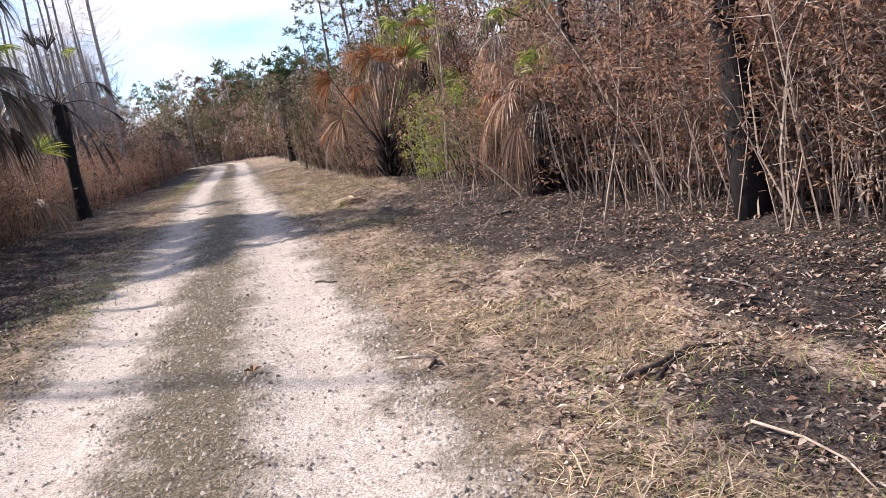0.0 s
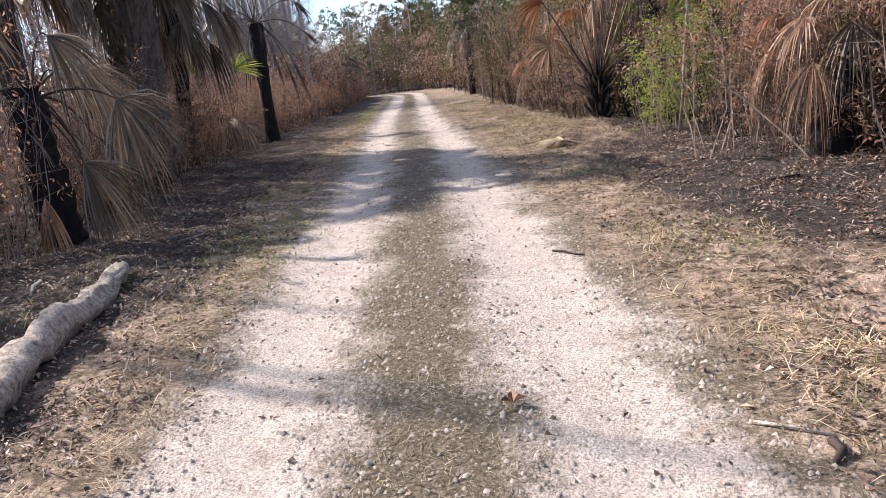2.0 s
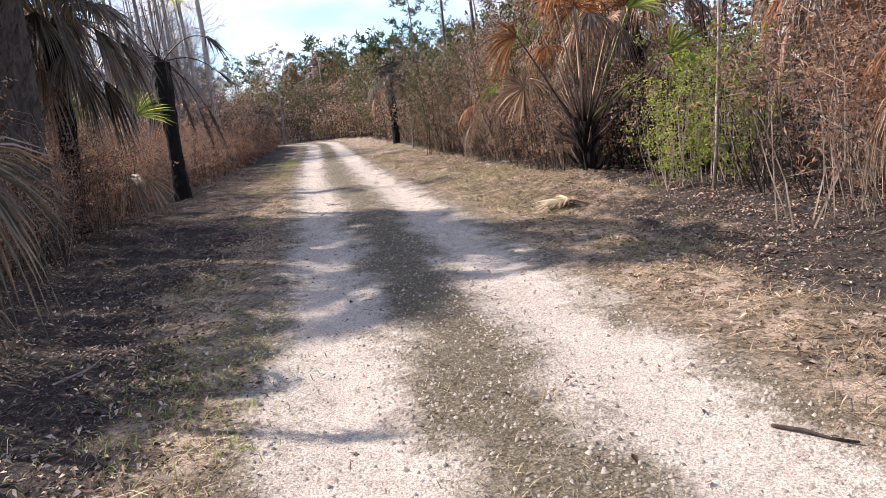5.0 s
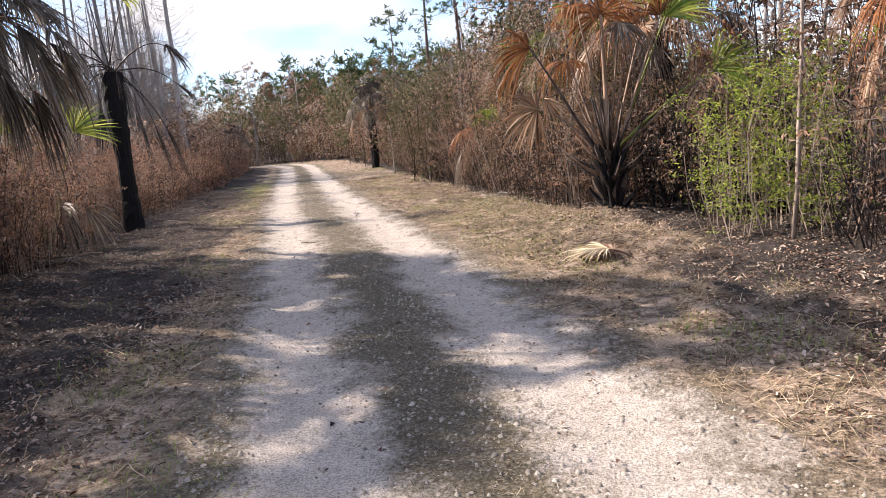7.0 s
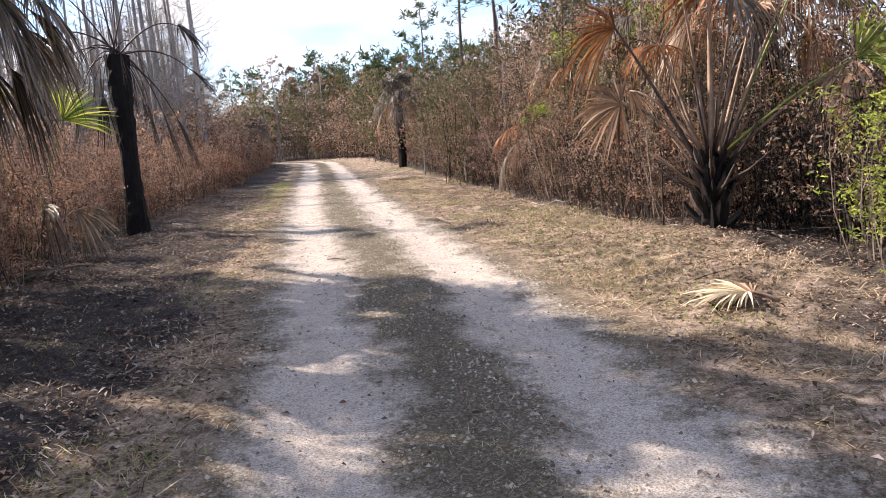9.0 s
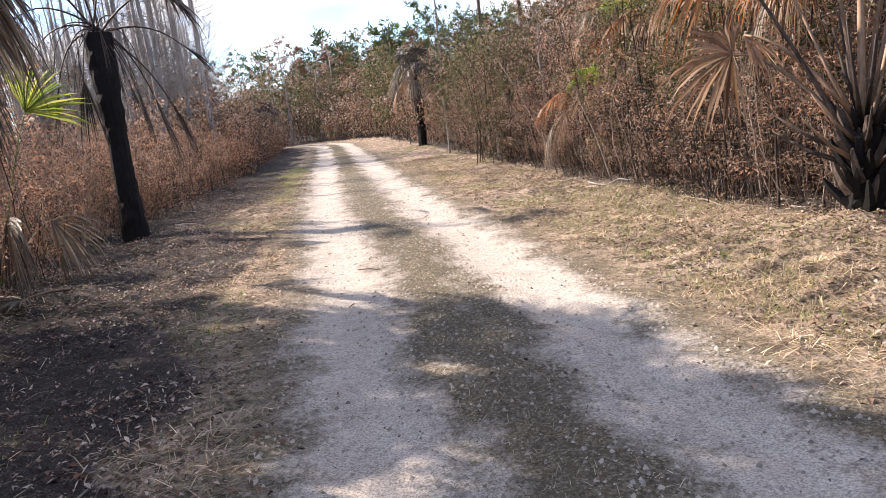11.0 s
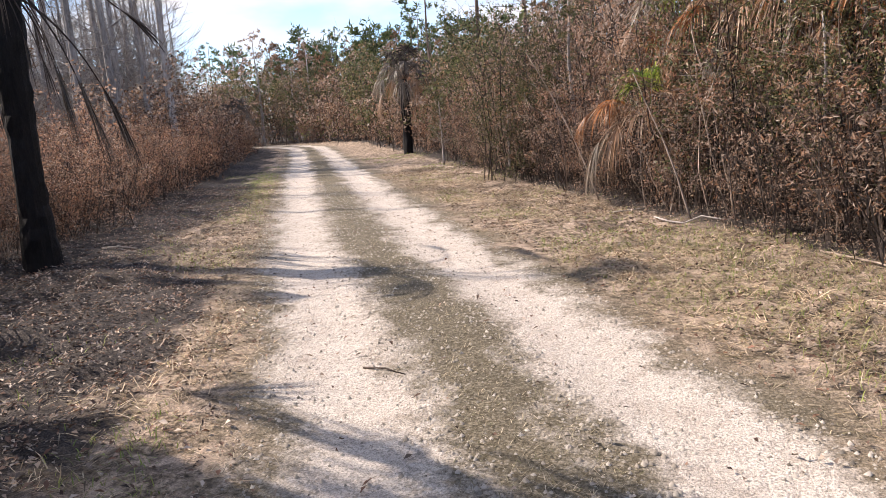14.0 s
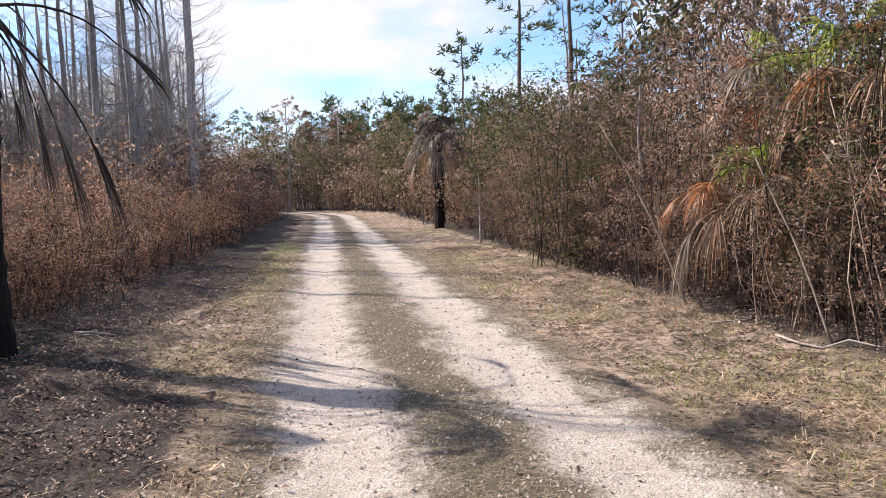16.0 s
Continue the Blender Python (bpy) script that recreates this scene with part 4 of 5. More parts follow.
bare = [make_tree("bare_tree", "tall slim leafless tree with grey bark", "bare grey trees", 12.5, 0.15, GREY_BARK, 34, 0.3, 1.9, 0.45, twigs=6),
        make_tree("bare_tree", "tall straight grey trunk with short dead branches", "bare grey trees", 13.5, 0.17, GREY_BARK, 26, 0.35, 1.3, 0.3, twigs=5),
        make_tree("bare_tree", "slender leafless tree with fine upswept twigs", "bare grey trees", 10.5, 0.12, GREY_BARK, 40, 0.25, 2.1, 0.7, twigs=7)]
pines = [make_tree("pine_tree", "tall slender pine with sparse green needle crown", "pines", 13.0, 0.16, PINE_BARK, 16, 0.6, 1.9, 0.25, 90, NEEDLE, 0.34),
         make_tree("pine_tree", "scorched pine with browned needles", "pines", 11.0, 0.13, PINE_BARK, 16, 0.45, 1.5, 0.2, 80, NEEDLE_DEAD, 0.32),
         make_tree("pine_tree", "pine with open flat green tufts", "pines", 10.5, 0.13, PINE_BARK, 14, 0.62, 1.6, 0.15, 80, NEEDLE, 0.36)]
far_pine = [make_tree("pine_tree", "distant pine with dense dull green crown", "pines", 9.0, 0.13, PINE_BARK, 14, 0.35, 1.7, 0.25, 130, NEEDLE, 0.6, 4, 6),
            make_tree("pine_tree", "distant scorched pine with brown crown", "pines", 8.5, 0.12, PINE_BARK, 14, 0.35, 1.5, 0.25, 110, NEEDLE_DEAD, 0.55, 4, 6)]
snag = make_tree("charred_tree", "charred black trunk with few bare limbs", "charred trees", 6.0, 0.19, CHAR, 12, 0.3, 1.3, 0.5, twigs=4)
oak = make_tree("green_tree", "broad olive-leaved tree above the thicket", "broadleaf trees", 7.0, 0.14, GREY_BARK, 26, 0.3, 2.2, 0.5, 330, LEAF_OLIVE, 0.16, 6, 10)

for x, y, k, sc in [(-24.5, 39.5, 0, 1.0), (-27.7, 44.1, 1, 1.05), (-25.5, 37.5, 1, 0.95), (-26.3, 38.9, 0, 1.1), (-25.6, 39.4, 2, 1.1), (-26.1, 36.4, 1, 1.0), (-27.0, 41.6, 2, 1.1), (-25.2, 40.6, 0, 1.05)]:
    bare[k].put(turned(x, y, rnd(0, 6), sc))
for i in range(115):
    s, d = rnd(8, 80), -(13.5 + 22 * random.random() ** 1.3)
    x, y = road_xy(s, d)
    random.choice(bare).put(turned(x, y, rnd(0, 6.283), rnd(0.75, 1.15), (rnd(-0.04, 0.04), rnd(-0.04, 0.04))))
for i in range(40):
    x, y = road_xy(rnd(20, 62), -rnd(20, 36))
    bare[random.choice((0, 2, 2))].put(turned(x, y, rnd(0, 6.283), rnd(0.9, 1.3), (rnd(-0.03, 0.03), rnd(-0.03, 0.03))))
for i in range(16):
    x, y = road_xy(rnd(16, 58), -rnd(19, 33))
    pines[1].put(turned(x, y, rnd(0, 6.283), rnd(0.5, 0.75)))
for i in range(30):
    x, y = road_xy(rnd(-2, 45), rnd(9, 24))
    random.choice(bare).put(turned(x, y, rnd(0, 6.283), rnd(0.5, 0.85), (rnd(-0.1, 0.1), rnd(-0.1, 0.1))))
for x, y, k, sc in [(-17.8, 55.2, 2, 0.98), (-12.9, 45.5, 0, 0.9), (-10.2, 42.0, 0, 1.0), (-5.9, 33.5, 1, 0.95), (-5.6, 23.6, 0, 0.75), (-4.0, 25.0, 2, 0.9), (-2.4, 26.0, 0, 0.8), (-39.6, 92.0, 0, 0.93), (-36.0, 84.0, 1, 0.85), (-9.0, 52.0, 0, 0.9)]:
    if (x, y) == (-5.6, 23.6):
        x, y = -2.8, 24.2
    pines[k].put(turned(x, y, rnd(0, 6), sc))
for i in range(120):
    a = rnd(0, 1)
    x, y = -72 + 62 * a + rnd(-4, 4), 84 + 18 * (1 - a) + rnd(0, 34)
    random.choice((far_pine[0], far_pine[1], pines[0], pines[1], pines[2])).put(turned(x, y, rnd(0, 6.283), rnd(0.95, 1.3)))
for i in range(50):
    x, y = road_xy(rnd(10, 80), -rnd(15, 38))
    pines[random.choice((0, 1, 1, 2))].put(turned(x, y, rnd(0, 6.283), rnd(0.5, 0.75)))
for i in range(16):
    x, y = road_xy(rnd(42, 90), rnd(9, 26))
    pines[random.choice((0, 1, 2))].put(turned(x, y, rnd(0, 6.283), rnd(0.6, 0.9)))
for x, y, sc in [(3.5, 8.15, 1.0), (2.76, 11.83, 0.85), (1.99, 13.86, 0.9), (3.1, 11.4, 0.8), (4.6, 9.6, 0.9)]:
    snag.put(turned(x, y, rnd(0, 6), sc, (rnd(-0.08, 0.08), rnd(-0.08, 0.08))))
for x, y, sc in [(-7.6, 29.4, 0.55), (-9.2, 30.6, 0.5), (-4.2, 22.9, 0.62), (-3.0, 21.4, 0.6), (-0.5, 18.6, 0.6), (-25.5, 43.5, 0.55), (-29.0, 49.0, 0.55), (-12.4, 36.4, 0.55)]:
    oak.put(turned(x, y, rnd(0, 6), sc))
dull_oak = make_tree("scorched_tree", "broad tree with browned leaves behind the bend", "broadleaf trees", 7.5, 0.14, GREY_BARK, 26, 0.25, 2.0, 0.5, 260, LEAF_BROWN, 0.2, 6, 8)
for i in range(24):
    x, y = road_xy(rnd(80, 100), -28 + i * 2.1 + rnd(-1, 1))
    (oak if i % 3 == 0 else dull_oak).put(turned(x, y, rnd(0, 6), rnd(0.85, 1.25)))


# ---- far woods, past where trees can be told apart ----
def far_woods():
    st, lf = Shape(), Shape()
    for i in range(900):
        a = rnd(0, 2 * math.pi)
        r = rnd(95, 170)
        x, y = -20 + r * math.cos(a), 45 + r * math.sin(a)
        h = rnd(5, 10)
        st.tube([(x, y, -0.2), (x + rnd(-0.3, 0.3), y, h)], [0.16, 0.05], 3, False)
        for j in range(26):
            c = Vector((x + rnd(-1.6, 1.6), y + rnd(-1.6, 1.6), h * rnd(0.25, 1.05)))
            w = unit(rnd(0, 6.283), rnd(-1, 1))
            lf.leaf(c, w, w.cross(unit(rnd(0, 6.283), 0.3)).normalized(), rnd(0.6, 1.3), rnd(0.3, 0.6))
    p = thing("far_woods", "distant scrubby woods of grey stems and dull foliage", "woods", kind="stuff")
    part("trunks", st, GREY_BARK, p, kind="stuff")
    part("foliage", lf, LEAF_OLIVE, p, kind="stuff")


far_woods()

# ---- more scorched wood behind the thicket on the sunny side ----
kept_state = random.getstate()
random.seed(77)


def left_wood():
    s = rnd(44, 88)
    return road_xy(s, -max(8.5, (s - 17) * rnd(0.17, 0.46)))


for i in range(12):
    x, y = left_wood()
    random.choice((pines[1], pines[2], far_pine[1])).put(turned(x, y, rnd(0, 6.283), rnd(0.55, 0.8)))
for i in range(9):
    x, y = road_xy(rnd(27, 50), -rnd(11, 18))
    bare[1].put(turned(x, y, rnd(0, 6.283), rnd(0.95, 1.25), (rnd(-0.02, 0.02), rnd(-0.02, 0.02))))
for i in range(24):
    x, y = left_wood()
    bare[random.choice((0, 2, 2))].put(turned(x, y, rnd(0, 6.283), rnd(0.8, 1.15), (rnd(-0.03, 0.03), rnd(-0.03, 0.03))))
twiggy = make_tree("bare_tree", "grey leafless tree with a dense fine twig crown", "bare grey trees", 11.5, 0.13, GREY_BARK, 60, 0.22, 2.3, 0.6, twigs=11)
for i in range(70):
    x, y = left_wood()
    twiggy.put(turned(x, y, rnd(0, 6.283), rnd(0.85, 1.2), (rnd(-0.03, 0.03), rnd(-0.03, 0.03))))
random.setstate(kept_state)


# ---- fallen wood ----
def stick(pts, r, material, label, name="fallen_stick", taper=0.5, sides=6):
    n = len(pts)
    s = Shape()
    out = []
    for i, (x, y, z) in enumerate(pts):
        out.append((x, y, gz(x, y) + z + r * 0.6))
    s.tube(out, [r * (1 - (1 - taper) * i / (n - 1)) for i in range(n)], sides)
    return tagged(new(name, s.mesh(name, material, True)), label, "stick")


def build_log():
    a, b = Vector((-5.40, 7.42, 0)), Vector((-3.35, 4.6, 0))
    n, sides = 44, 18
    pts, rad = [], []
    for i in range(n):
        t = i / (n - 1)
        p = a.lerp(b, t) + Vector((0.022, 0.016, 0)) * math.sin(t * 5)
        p.z = gz(p.x, p.y) + 0.085 + 0.03 * t
        pts.append(p)
        rad.append((0.045 + 0.05 * min(1, t * 12)) + 0.025 * t + 0.006 * math.sin(t * 23))
    s = Shape()
    s.tube(pts, rad, sides)
    for i, v in enumerate(s.v):
        ring, k = min(i // sides, n - 1), i % sides
        c, w = pts[ring], 6.2832 * k / sides
        grain = noise.noise(Vector((ring * 0.09, 2.2 * math.cos(w), 2.2 * math.sin(w))))
        knots = noise.noise(Vector((ring * 0.35, 1.5 * math.cos(w) + 9, 1.5 * math.sin(w))))
        s.v[i] = c + (v - c) * (1 + 0.46 * grain + 0.22 * knots + rnd(-0.05, 0.05))
    p = thing("fallen_log", "bleached barkless log with charred underside on ground", "log")
    part("wood", s, BLEACHED, p, smooth=True)
    for t, az in ((0.22, 0.5), (0.55, 2.4)):
        k = pts[int(t * (n - 1))]
        o = Shape()
        o.tube([k, k + Vector((0.11 * math.cos(az), 0.11 * math.sin(az), 0.05)), k + Vector((0.16 * math.cos(az), 0.16 * math.sin(az), 0.10))], [0.04, 0.026, 0.014], 6)
        part("branch_stub", o, BLEACHED, p, smooth=True)


build_log()
stick([(-5.75, 6.75, 0.02), (-5.65, 6.6, 0.02), (-5.5, 6.45, 0.0)], 0.022, BLEACHED, "short white bleached stick on dark litter")
stick([(-1.12, 8.15, 0), (-1.0, 8.07, 0.012), (-0.9, 8.02, 0.0), (-0.80, 7.96, 0.004)], 0.012, STEM_DARK, "small reddish twig at edge of sand")
stick([(-4.52, 21.5, 0), (-4.2, 20.8, 0.02), (-3.9, 20.0, 0.0)], 0.014, STEM, "long pale stick lying on scorched verge")
stick([(-3.47, 19.6, 0), (-3.33, 19.53, 0.02), (-3.2, 19.45, 0.0)], 0.015, BLEACHED, "short white stick beside palm")
stick([(-6.07, 23.93, 0.0), (-5.9, 23.55, 0.03), (-5.72, 23.42, 0.0), (-5.5, 23.38, 0.06), (-5.3, 23.22, 0.02), (-5.17, 23.2, 0.0)], 0.016, GREY_BARK, "crooked grey branch lying at thicket edge")
stick([(-8.15, 18.15, 0), (-7.97, 18.1, 0.012), (-7.79, 18.0, 0.0)], 0.008, STEM_DARK, "thin dark twig on pale sand")
stick([(1.92, 4.61, 0), (2.15, 4.72, 0.02), (2.38, 4.97, 0.02), (2.66, 5.03, 0.0)], 0.02, STEM_DARK, "curved dark branch on straw-covered ground")
stick([(2.15, 4.60, 0), (2.27, 4.78, 0.02), (2.40, 4.95, 0.01)], 0.016, STEM_DARK, "short dark branch on straw-covered ground")
stick([(2.52, 4.08, 0.02), (2.68, 3.85, 0.05), (2.78, 3.65, 0.03), (2.86, 3.40, 0.0)], 0.008, STEM, "thin pale branch on burnt ground")
stick([(0.5, 5.36, 0), (0.66, 5.32, 0.01), (0.82, 5.29, 0)], 0.01, BLEACHED, "thin pale stick beside sand track")
stick([(0.80, 5.24, 0), (0.83, 5.15, 0.015), (0.80, 5.08, 0)], 0.022, STEM_DARK, "dark wood chunk in dry grass")
stick([(-10.95, 20.95, 0.0), (-10.9, 20.7, 0.06)], 0.012, BLEACHED, "short upright pale twig on burnt verge")
stick([(-14.2, 22.75, 0.02), (-13.92, 22.75, 0.02), (-13.7, 22.9, 0.0)], 0.018, BLEACHED, "pale broken stick on charred ground")
stick([(-11.45, 15.8, 0.0), (-11.3, 15.65, 0.05), (-11.2, 15.55, 0.02)], 0.02, BLEACHED, "pale wood chip standing in litter")
for i in range(46):
    side = random.choice((-1, 1, 1))
    s, d = rnd(0, 26), rnd(2.3, 4.8) * side
    x, y = road_xy(s, d)
    a, ln = rnd(0, 6.283), rnd(0.2, 0.75)
    stick([(x, y, 0), (x + ln * 0.5 * math.cos(a), y + ln * 0.5 * math.sin(a), rnd(0.005, 0.03)), (x + ln * math.cos(a + 0.2), y + ln * math.sin(a + 0.2), 0.0)], rnd(0.005, 0.012), random.choice((STEM_DARK, STEM, CHAR, GREY_BARK)), "dry fallen twig on leaf litter", "fallen_twig", 0.4, 4)


def pole(foot, top, r, material, label, name="leaning_pole", bow=0.05, forks=0):
    foot, top = Vector(foot), Vector(top)
    foot.z = gz(foot.x, foot.y) - 0.05
    n = 8
    pts = [foot.lerp(top, i / (n - 1)) + Vector((bow, bow * 0.5, 0)) * math.sin(math.pi * i / (n - 1)) + Vector((rnd(-0.012, 0.012), rnd(-0.012, 0.012), 0)) for i in range(n)]
    s = Shape()
    s.tube(pts, [r * (1 - 0.6 * i / (n - 1)) for i in range(n)], 6)
    for i in range(forks):
        a = pts[rnd(0, 1) < 0.5 and 4 or 5]
        s.tube([a, a + (top - foot).normalized() * 0.5 + unit(rnd(0, 6), 0.4) * 0.35], [r * 0.5, r * 0.2], 4)
    return tagged(new(name, s.mesh(name, material, True)), label, "branch")


pole((1.05, 11.45, 0), (-0.1, 12.2, 1.15), 0.016, STEM, "pale dead pole leaning into the thicket")
pole((-3.57, 20.3, 0), (-3.75, 20.6, 1.9), 0.02, STEM, "slim grey dead stem standing in thicket", "dead_stem", 0.02, 1)
pole((-3.46, 19.8, 0), (-3.5, 19.9, 1.7), 0.018, STEM_DARK, "slim dark dead stem beside palm", "dead_stem", 0.02)
pole((-5.6, 23.5, 0), (-6.3, 24.0, 2.0), 0.016, STEM, "grey dead stem leaning over verge", "dead_stem", 0.04, 1)
pole((-5.1, 23.4, 0), (-5.55, 24.1, 2.5), 0.014, STEM, "slender grey dead stem with forked top", "dead_stem", 0.04, 2)
pole((-6.9, 25.9, 0), (-8.1, 26.6, 2.6), 0.016, STEM, "crooked grey dead stem across the thicket", "dead_stem", 0.08, 1)
pole((-0.85, 15.4, 0), (-0.6, 16.0, 4.8), 0.028, STEM, "slender pale trunk of young tree", "dead_stem", 0.05, 2)
pole((2.05, 9.2, 0), (2.6, 10.2, 2.6), 0.016, STEM, "pale dead stem leaning in burnt thicket", "dead_stem", 0.08, 1)
pole((1.7, 8.2, 0), (1.95, 8.5, 0.85), 0.009, STEM, "thin bent pale stem at burnt edge", "dead_stem", 0.06)
pole((2.9, 9.4, 0), (1.4, 11.6, 3.3), 0.024, STEM, "long grey branch leaning across thicket", "leaning_pole", 0.05, 1)
pole((-3.85, 22.15, 0), (-3.7, 22.4, 4.2), 0.032, STEM, "pale smooth trunk within the thicket", "dead_stem", 0.03, 1)


def stump(x, y, h, r):
    s = Shape()
    pts = [(x, y, gz(x, y) - 0.08)] + [(x + rnd(-0.02, 0.02), y + rnd(-0.02, 0.02), gz(x, y) + h * i / 5) for i in range(1, 6)]
    s.tube(pts, [r * 1.25, r * 1.1, r, r * 0.95, r * 0.85, r * 0.55], 9)
    for i, v in enumerate(s.v):
        s.v[i] = v + Vector((rnd(-0.02, 0.02), rnd(-0.02, 0.02), rnd(-0.03, 0.03)))
    tagged(new("charred_stump", s.mesh("charred_stump", CHAR)), "charred black stump at thicket edge", "stump", "charred stumps")


for x, y, h, r in [(-9.75, 32.4, 0.55, 0.14), (-8.8, 31.0, 0.6, 0.13), (-9.2, 31.8, 0.4, 0.1), (-8.4, 30.4, 0.45, 0.1), (1.22, 12.1, 0.5, 0.2)]:
    stump(x, y, h, r)

# the bleached fan that lies on the verge
flat = thing("fallen_frond", "bleached dead palm fan lying on dry grass", "palm frond")
add_frond(flat, (0.35, -0.1, 0.05), (0.12, 0.0, 0.13), 0.6, PETIOLE, FAN_PALE, spread_deg=75, count=40, droop=0.2, lift=0.03, forward=(-0.9, 0.1, 0.06), width=0.03)
add_frond(flat, (0.35, 0.1, 0.05), (0.2, 0.05, 0.10), 0.5, PETIOLE, FAN_TAN, spread_deg=100, count=30, droop=0.16, lift=0.03, forward=(-0.7, 0.5, 0.04), width=0.026)
flat.matrix_basis = turned(-2.95, 15.2, 0.4, 1.0, sink=0.0)
flat2 = thing("fallen_frond", "grey withered palm fan lying on scorched ground", "palm frond")
add_frond(flat2, (0.7, 0.2, 0.05), (0.1, 0.0, 0.1), 0.6, PETIOLE, FAN_GREY, spread_deg=90, count=26, droop=0.12, lift=0.05, forward=(-0.9, 0.1, 0.02))
flat2.matrix_basis = turned(-11.6, 16.6, 1.2, 1.0, sink=0.0)


def clod(x, y, r, label="dark clod of churned soil in dry grass"):
    s = Shape()
    n = 7
    for j in range(4):
        e = j / 3 * math.pi / 2
        for k in range(n):
            w = 6.2832 * k / n
            q = r * math.cos(e) * rnd(0.75, 1.2)
            s.v.append(Vector((x + q * math.cos(w), y + q * math.sin(w), gz(x, y) - 0.02 + r * 0.55 * math.sin(e) * rnd(0.8, 1.2))))
    for j in range(3):
        for k in range(n):
            s.f.append((j * n + k, j * n + (k + 1) % n, (j + 1) * n + (k + 1) % n, (j + 1) * n + k))
    s.f.append(tuple(3 * n + k for k in range(n)))
    tagged(new("soil_clod", s.mesh("soil_clod", SOIL)), label, "soil", "soil clods")


for i in range(26):
    t = i / 25
    clod(1.2 + 0.5 * t + rnd(-0.14, 0.14), 5.85 - 1.0 * t + rnd(-0.14, 0.14), rnd(0.03, 0.075))
for i in range(20):
    x, y = road_xy(13.0 + rnd(0, 3.0), 2.3 + rnd(0, 1.4))
    clod(x, y, rnd(0.025, 0.06))
for x, y, r in [(0.82, 6.72, 0.10), (0.95, 6.70, 0.07), (0.78, 6.6, 0.06), (-4.78, 17.85, 0.09), (-4.7, 17.4, 0.07)]:
    clod(x, y, r)
petal = Shape()
for az in (0.3, 2.0, 3.9):
    petal.leaf(Vector((-0.54, 5.33, gz(-0.54, 5.33) + 0.02)), unit(az, 0.35), Vector((-math.sin(az), math.cos(az), 0)), 0.075, 0.05)
tagged(new("fallen_leaf", petal.mesh("fallen_leaf", FAN_RUST)), "curled red-brown leaf on the grassy strip", "leaf")


# ---- ground cover, too many to count ----
rng = np.random.default_rng(7)


def scatter(n, accept, s0, s1, d0, d1, power=1.6):
    """Places on the ground in road coordinates, thinning out along the road."""
    s = s0 + (s1 - s0) * rng.random(n) ** power
    d = d0 + (d1 - d0) * rng.random(n)
    k = rng.random(n) < accept(s, d)
    s, d = s[k], d[k]
    x, y = UX * s + NX * d, 3.6 + UY * s + NY * d
    return x, y, ground_z(x, y), s, d


def stuff(name, label, category, verts, faces, material):
    tagged(new(name, array_mesh(name, verts.reshape(-1, 3), faces, material)), label, category, kind="stuff")


def tile_faces(tri, count, k):
    return (np.array(tri)[None] + (np.arange(count) * k)[:, None, None]).reshape(-1, len(tri[0]))


def gravel_accept(s, d):
    e = np.abs(d - shift(s) + 0.1)
    t = track_mask(s, d)
    return np.clip(0.26 + 0.5 * np.exp(-((e - 0.42) / 0.18) ** 2) + 0.35 * np.exp(-((e - 1.3) / 0.2) ** 2) - 0.14 * t, 0, 1) * (e < 1.5)


def build_gravel():
    x, y, z, s, d = scatter(190000, gravel_accept, -1.5, 32, -2.1, 2.1, 1.25)
    n = len(x)
    r = 0.0032 + 0.017 * rng.random(n) ** 3.6
    chip = np.array([(1, 0, -0.2), (0, 1, -0.2), (-1, 0, -0.2), (0, -1, -0.2), (0.15, 0.1, 0.8)], float)
    v = chip[None] * (0.65 + 0.7 * rng.random((n, 5, 1))) * r[:, None, None]
    a = rng.random(n) * 6.283
    c, si = np.cos(a)[:, None], np.sin(a)[:, None]
    vx, vy = v[..., 0] * c - v[..., 1] * si, v[..., 0] * si + v[..., 1] * c
    v = np.stack([vx + x[:, None], vy + y[:, None], v[..., 2] + (z + r * 0.15)[:, None]], -1)
    tri = [(0, 1, 4), (1, 2, 4), (2, 3, 4), (3, 0, 4)]
    stuff("gravel", "loose grey and white gravel on the sandy track", "gravel", v, tile_faces(tri, n, 5), GRAVEL)


def build_litter():
    def accept(s, d):
        e = np.abs(d - shift(s))
        return (0.04 + 0.96 * step(1.2, 2.1, e)) * (0.2 + 0.8 * step(0.3, 0.7, 0.5 * vnoise(s * 1.3, d * 1.3, 21) + 0.5 * vnoise(s * 4.1, d * 4.1, 22))) * (0.8 + 0.5 * char_mask(s, d))

    x, y, z, s, d = scatter(400000, accept, -2.6, 34, -6.2, 6.2, 1.3)
    n = len(x)
    ln, w = 0.018 + 0.058 * rng.random(n) ** 2.2, 0.009 + 0.027 * rng.random(n) ** 1.6
    a, tilt, roll = rng.random(n) * 6.283, (rng.random(n) - 0.35) * 0.9, (rng.random(n) - 0.5) * 1.2
    ca, sa = np.cos(a), np.sin(a)
    along = np.stack([ca * np.cos(tilt), sa * np.cos(tilt), np.sin(tilt)], -1)
    side = np.stack([-sa * np.cos(roll), ca * np.cos(roll), np.sin(roll)], -1)
    p = np.stack([x, y, z + 0.006 + 0.012 * rng.random(n)], -1)
    curl = np.stack([np.zeros(n), np.zeros(n), 0.35 * w], -1)
    mid = p + along * (ln * 0.5)[:, None]
    v = np.stack([p, mid + side * (w / 2)[:, None] + curl, p + along * ln[:, None], mid - side * (w / 2)[:, None] + curl], 1)
    stuff("leaf_litter", "curled brown and grey dead leaves on the verges", "leaf litter", v, tile_faces([(0, 1, 2), (0, 2, 3)], n, 4), LITTER)


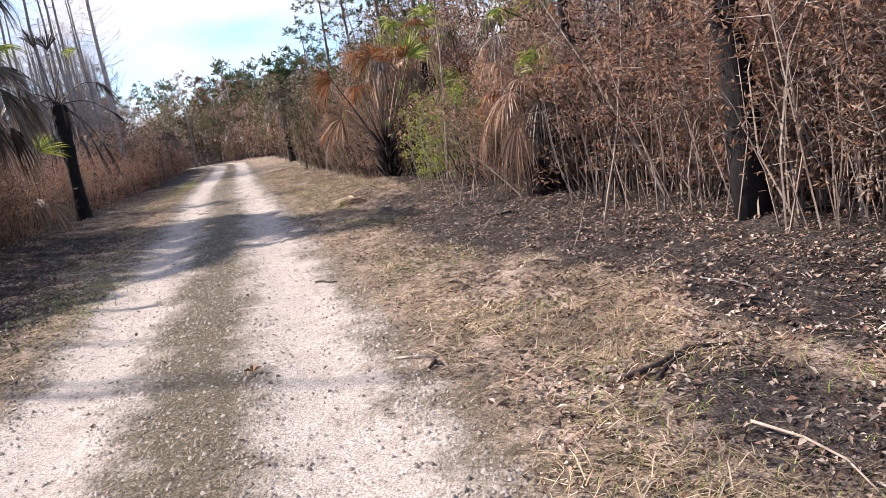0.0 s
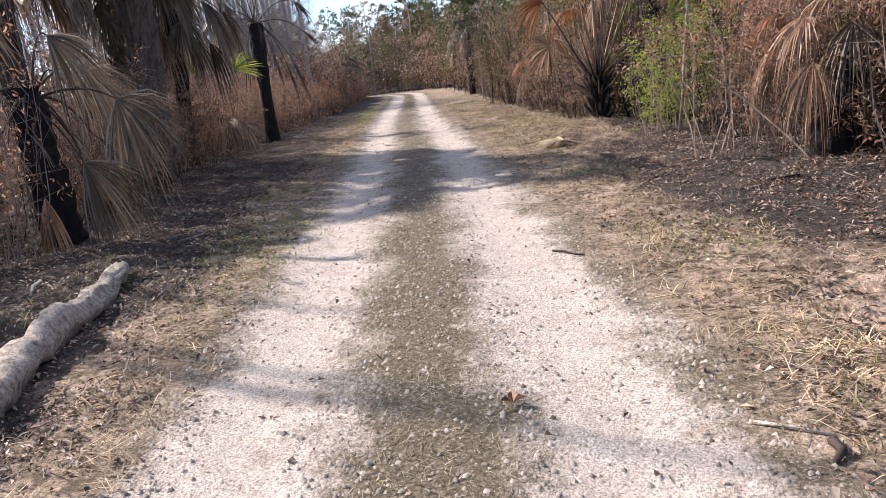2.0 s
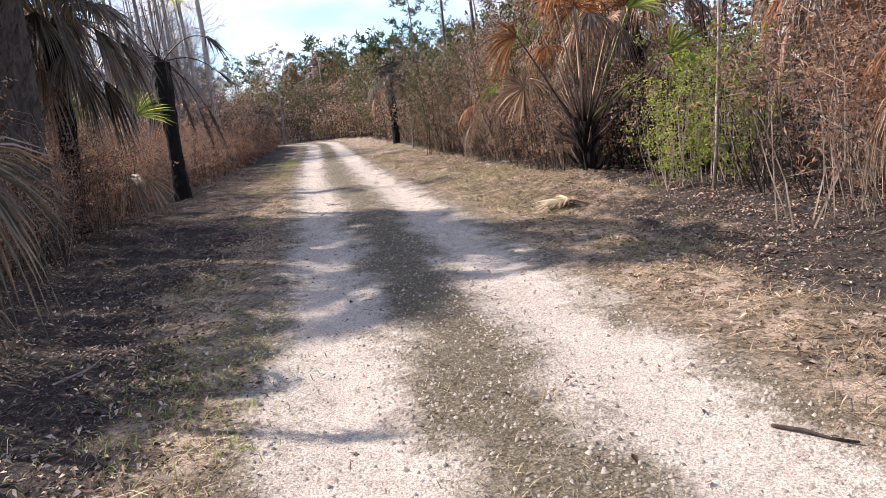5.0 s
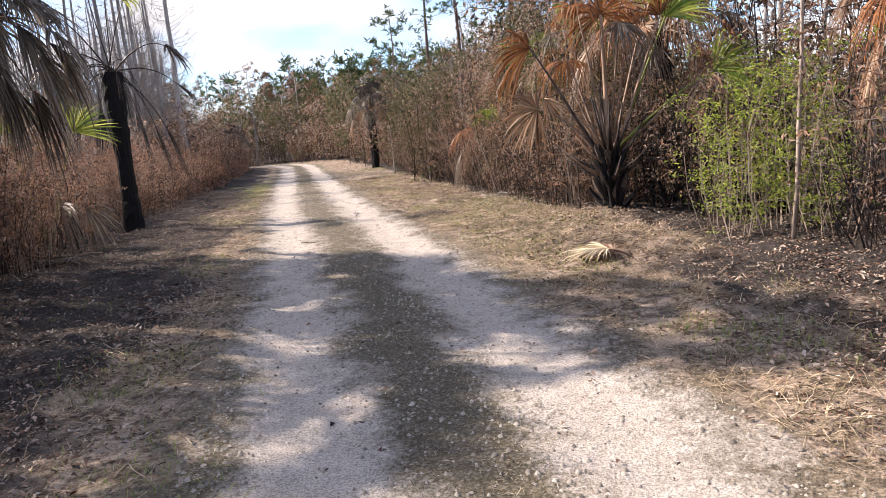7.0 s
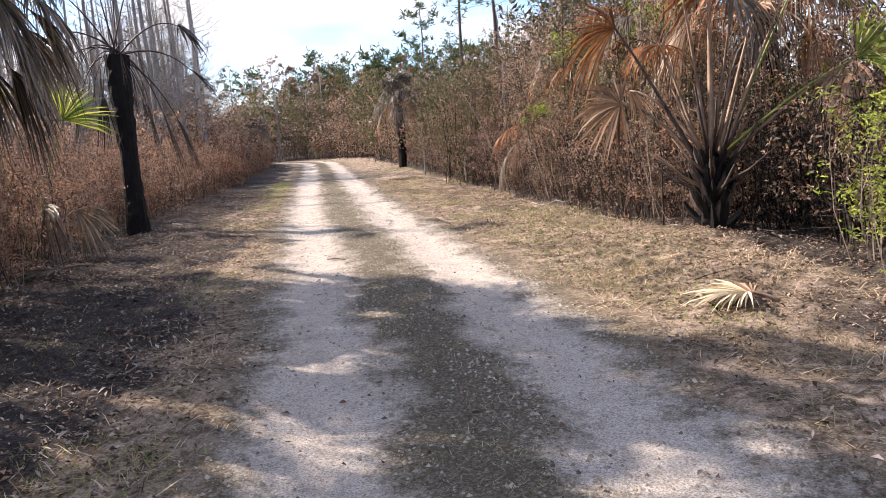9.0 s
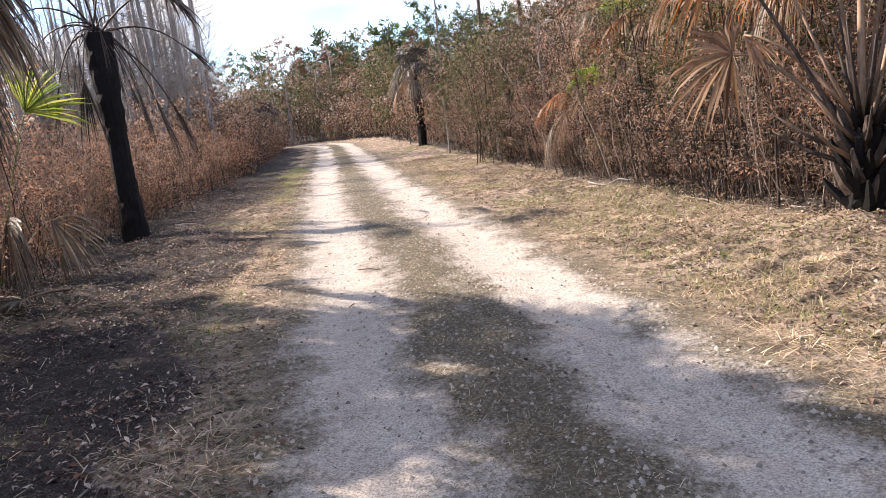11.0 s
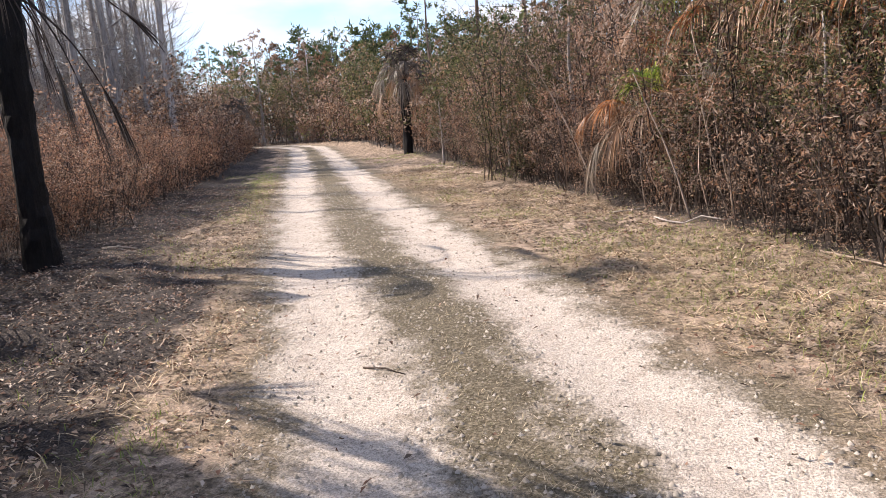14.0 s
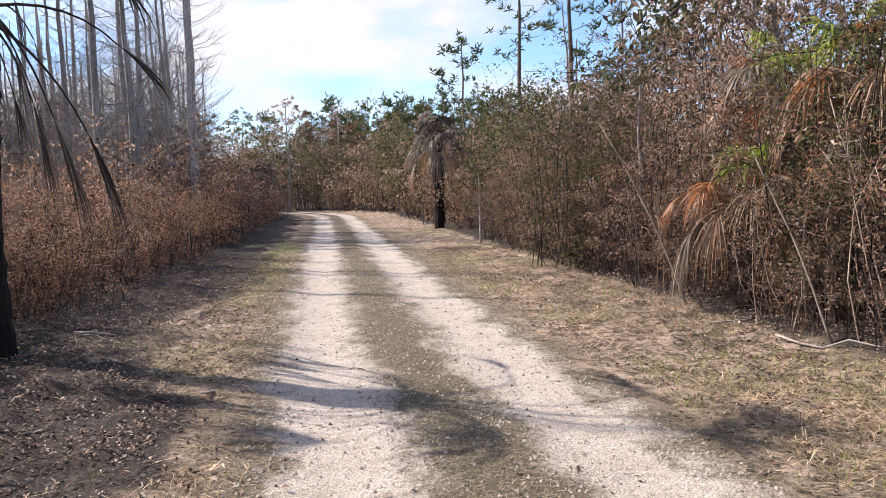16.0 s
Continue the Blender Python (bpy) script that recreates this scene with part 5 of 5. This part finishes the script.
def blades(name, label, category, n, accept, s0, s1, d0, d1, length, width, lay, material, power=1.4, spread_z=0.0):
    """Bent grass blades. lay: 0 stands up, 1 lies flat."""
    x, y, z, s, d = scatter(n, accept, s0, s1, d0, d1, power)
    n = len(x)
    ln = length[0] + (length[1] - length[0]) * rng.random(n) ** 1.5
    a = rng.random(n) * 6.283
    el = np.clip((1 - lay) * 1.35 + (rng.random(n) - 0.5) * 0.9, 0.03, 1.5)
    out = np.stack([np.cos(a), np.sin(a), np.zeros(n)], -1)
    side = np.stack([-np.sin(a), np.cos(a), np.zeros(n)], -1) * (width * (0.6 + 0.8 * rng.random(n)) / 2)[:, None]
    p = np.stack([x, y, z + 0.003 + spread_z * rng.random(n)], -1)
    up = np.array([0, 0, 1.0])
    mid = p + (out * np.cos(el)[:, None] + up * np.sin(el)[:, None]) * (ln * 0.55)[:, None]
    el2 = np.maximum(el - 0.55, -0.25 * (1 - lay) + 0.0)
    tip = mid + (out * np.cos(el2)[:, None] + up * np.sin(el2)[:, None]) * (ln * 0.45)[:, None]
    v = np.stack([p - side, p + side, mid - side * 0.8, mid + side * 0.8, tip], 1)
    stuff(name, label, category, v, tile_faces([(0, 1, 3), (0, 3, 2), (2, 3, 4)], n, 5), material)


def strip_accept(s, d):
    e = np.abs(d - shift(s) + 0.1)
    patch = vnoise(s * 1.1, d * 1.8, 31)
    return (1 - step(0.28, 0.52, e)) * (0.25 + 0.9 * patch) + 0.5 * np.exp(-((e - 1.75) / 0.35) ** 2) * patch


def straw_accept(s, d):
    e = d - shift(s)
    char = char_mask(s, d)
    return step(1.25, 2.1, np.abs(e)) * (1 - 0.96 * np.clip(char * 1.5, 0, 1)) * (0.05 + 0.95 * step(0.34, 0.56, 0.6 * vnoise(s * 0.9, d * 1.2, 41) + 0.4 * vnoise(s * 3.1, d * 3.7, 42))) * np.where(e < 0, 0.6, 1.0)


def fresh_accept(s, d):
    e = d - shift(s)
    spot = step(0.5, 0.72, vnoise(s * 0.7, d * 0.9, 51))
    left = np.exp(-((s - 6.5) / 1.4) ** 2 - ((e + 1.9) / 0.5) ** 2)
    right = np.exp(-((s - 1.6) / 0.35) ** 2 - ((e - 2.2) / 0.35) ** 2)
    far = np.exp(-((s - 19.5) / 1.6) ** 2 - ((e - 3.2) / 0.6) ** 2) + np.exp(-((s - 34) / 5) ** 2 - ((e + 2.1) / 0.4) ** 2)
    return np.clip(0.6 * spot * step(1.5, 2.0, np.abs(e)) * (1 - char_mask(s, d)) + 0.9 * left + 0.8 * right + 0.8 * far, 0, 1)


build_gravel()
build_litter()
blades("thin_turf", "short dull grass on the strip between tracks", "grass", 220000, strip_accept, -1.5, 36, -2.4, 2.3, (0.02, 0.075), 0.0042, 0.72, TURF)
blades("dry_straw", "flattened straw and pine needles on the verges", "dry grass", 430000, straw_accept, -2.6, 34, -4.6, 5.2, (0.06, 0.24), 0.0055, 0.93, STRAW, 1.4, 0.02)
blades("tall_dry_grass", "tufts of standing yellow dry grass on verges", "dry grass", 200000, lambda s, d: straw_accept(s, d) * step(0.5, 0.75, vnoise(s * 1.6, d * 1.6, 61)), -2.6, 40, -4.6, 5.2, (0.06, 0.18), 0.004, 0.4, STRAW)
blades("fresh_grass", "patches of short green grass beside the track", "grass", 260000, fresh_accept, -1.5, 45, -3.6, 4.8, (0.03, 0.11), 0.006, 0.4, FRESH, 1.2)
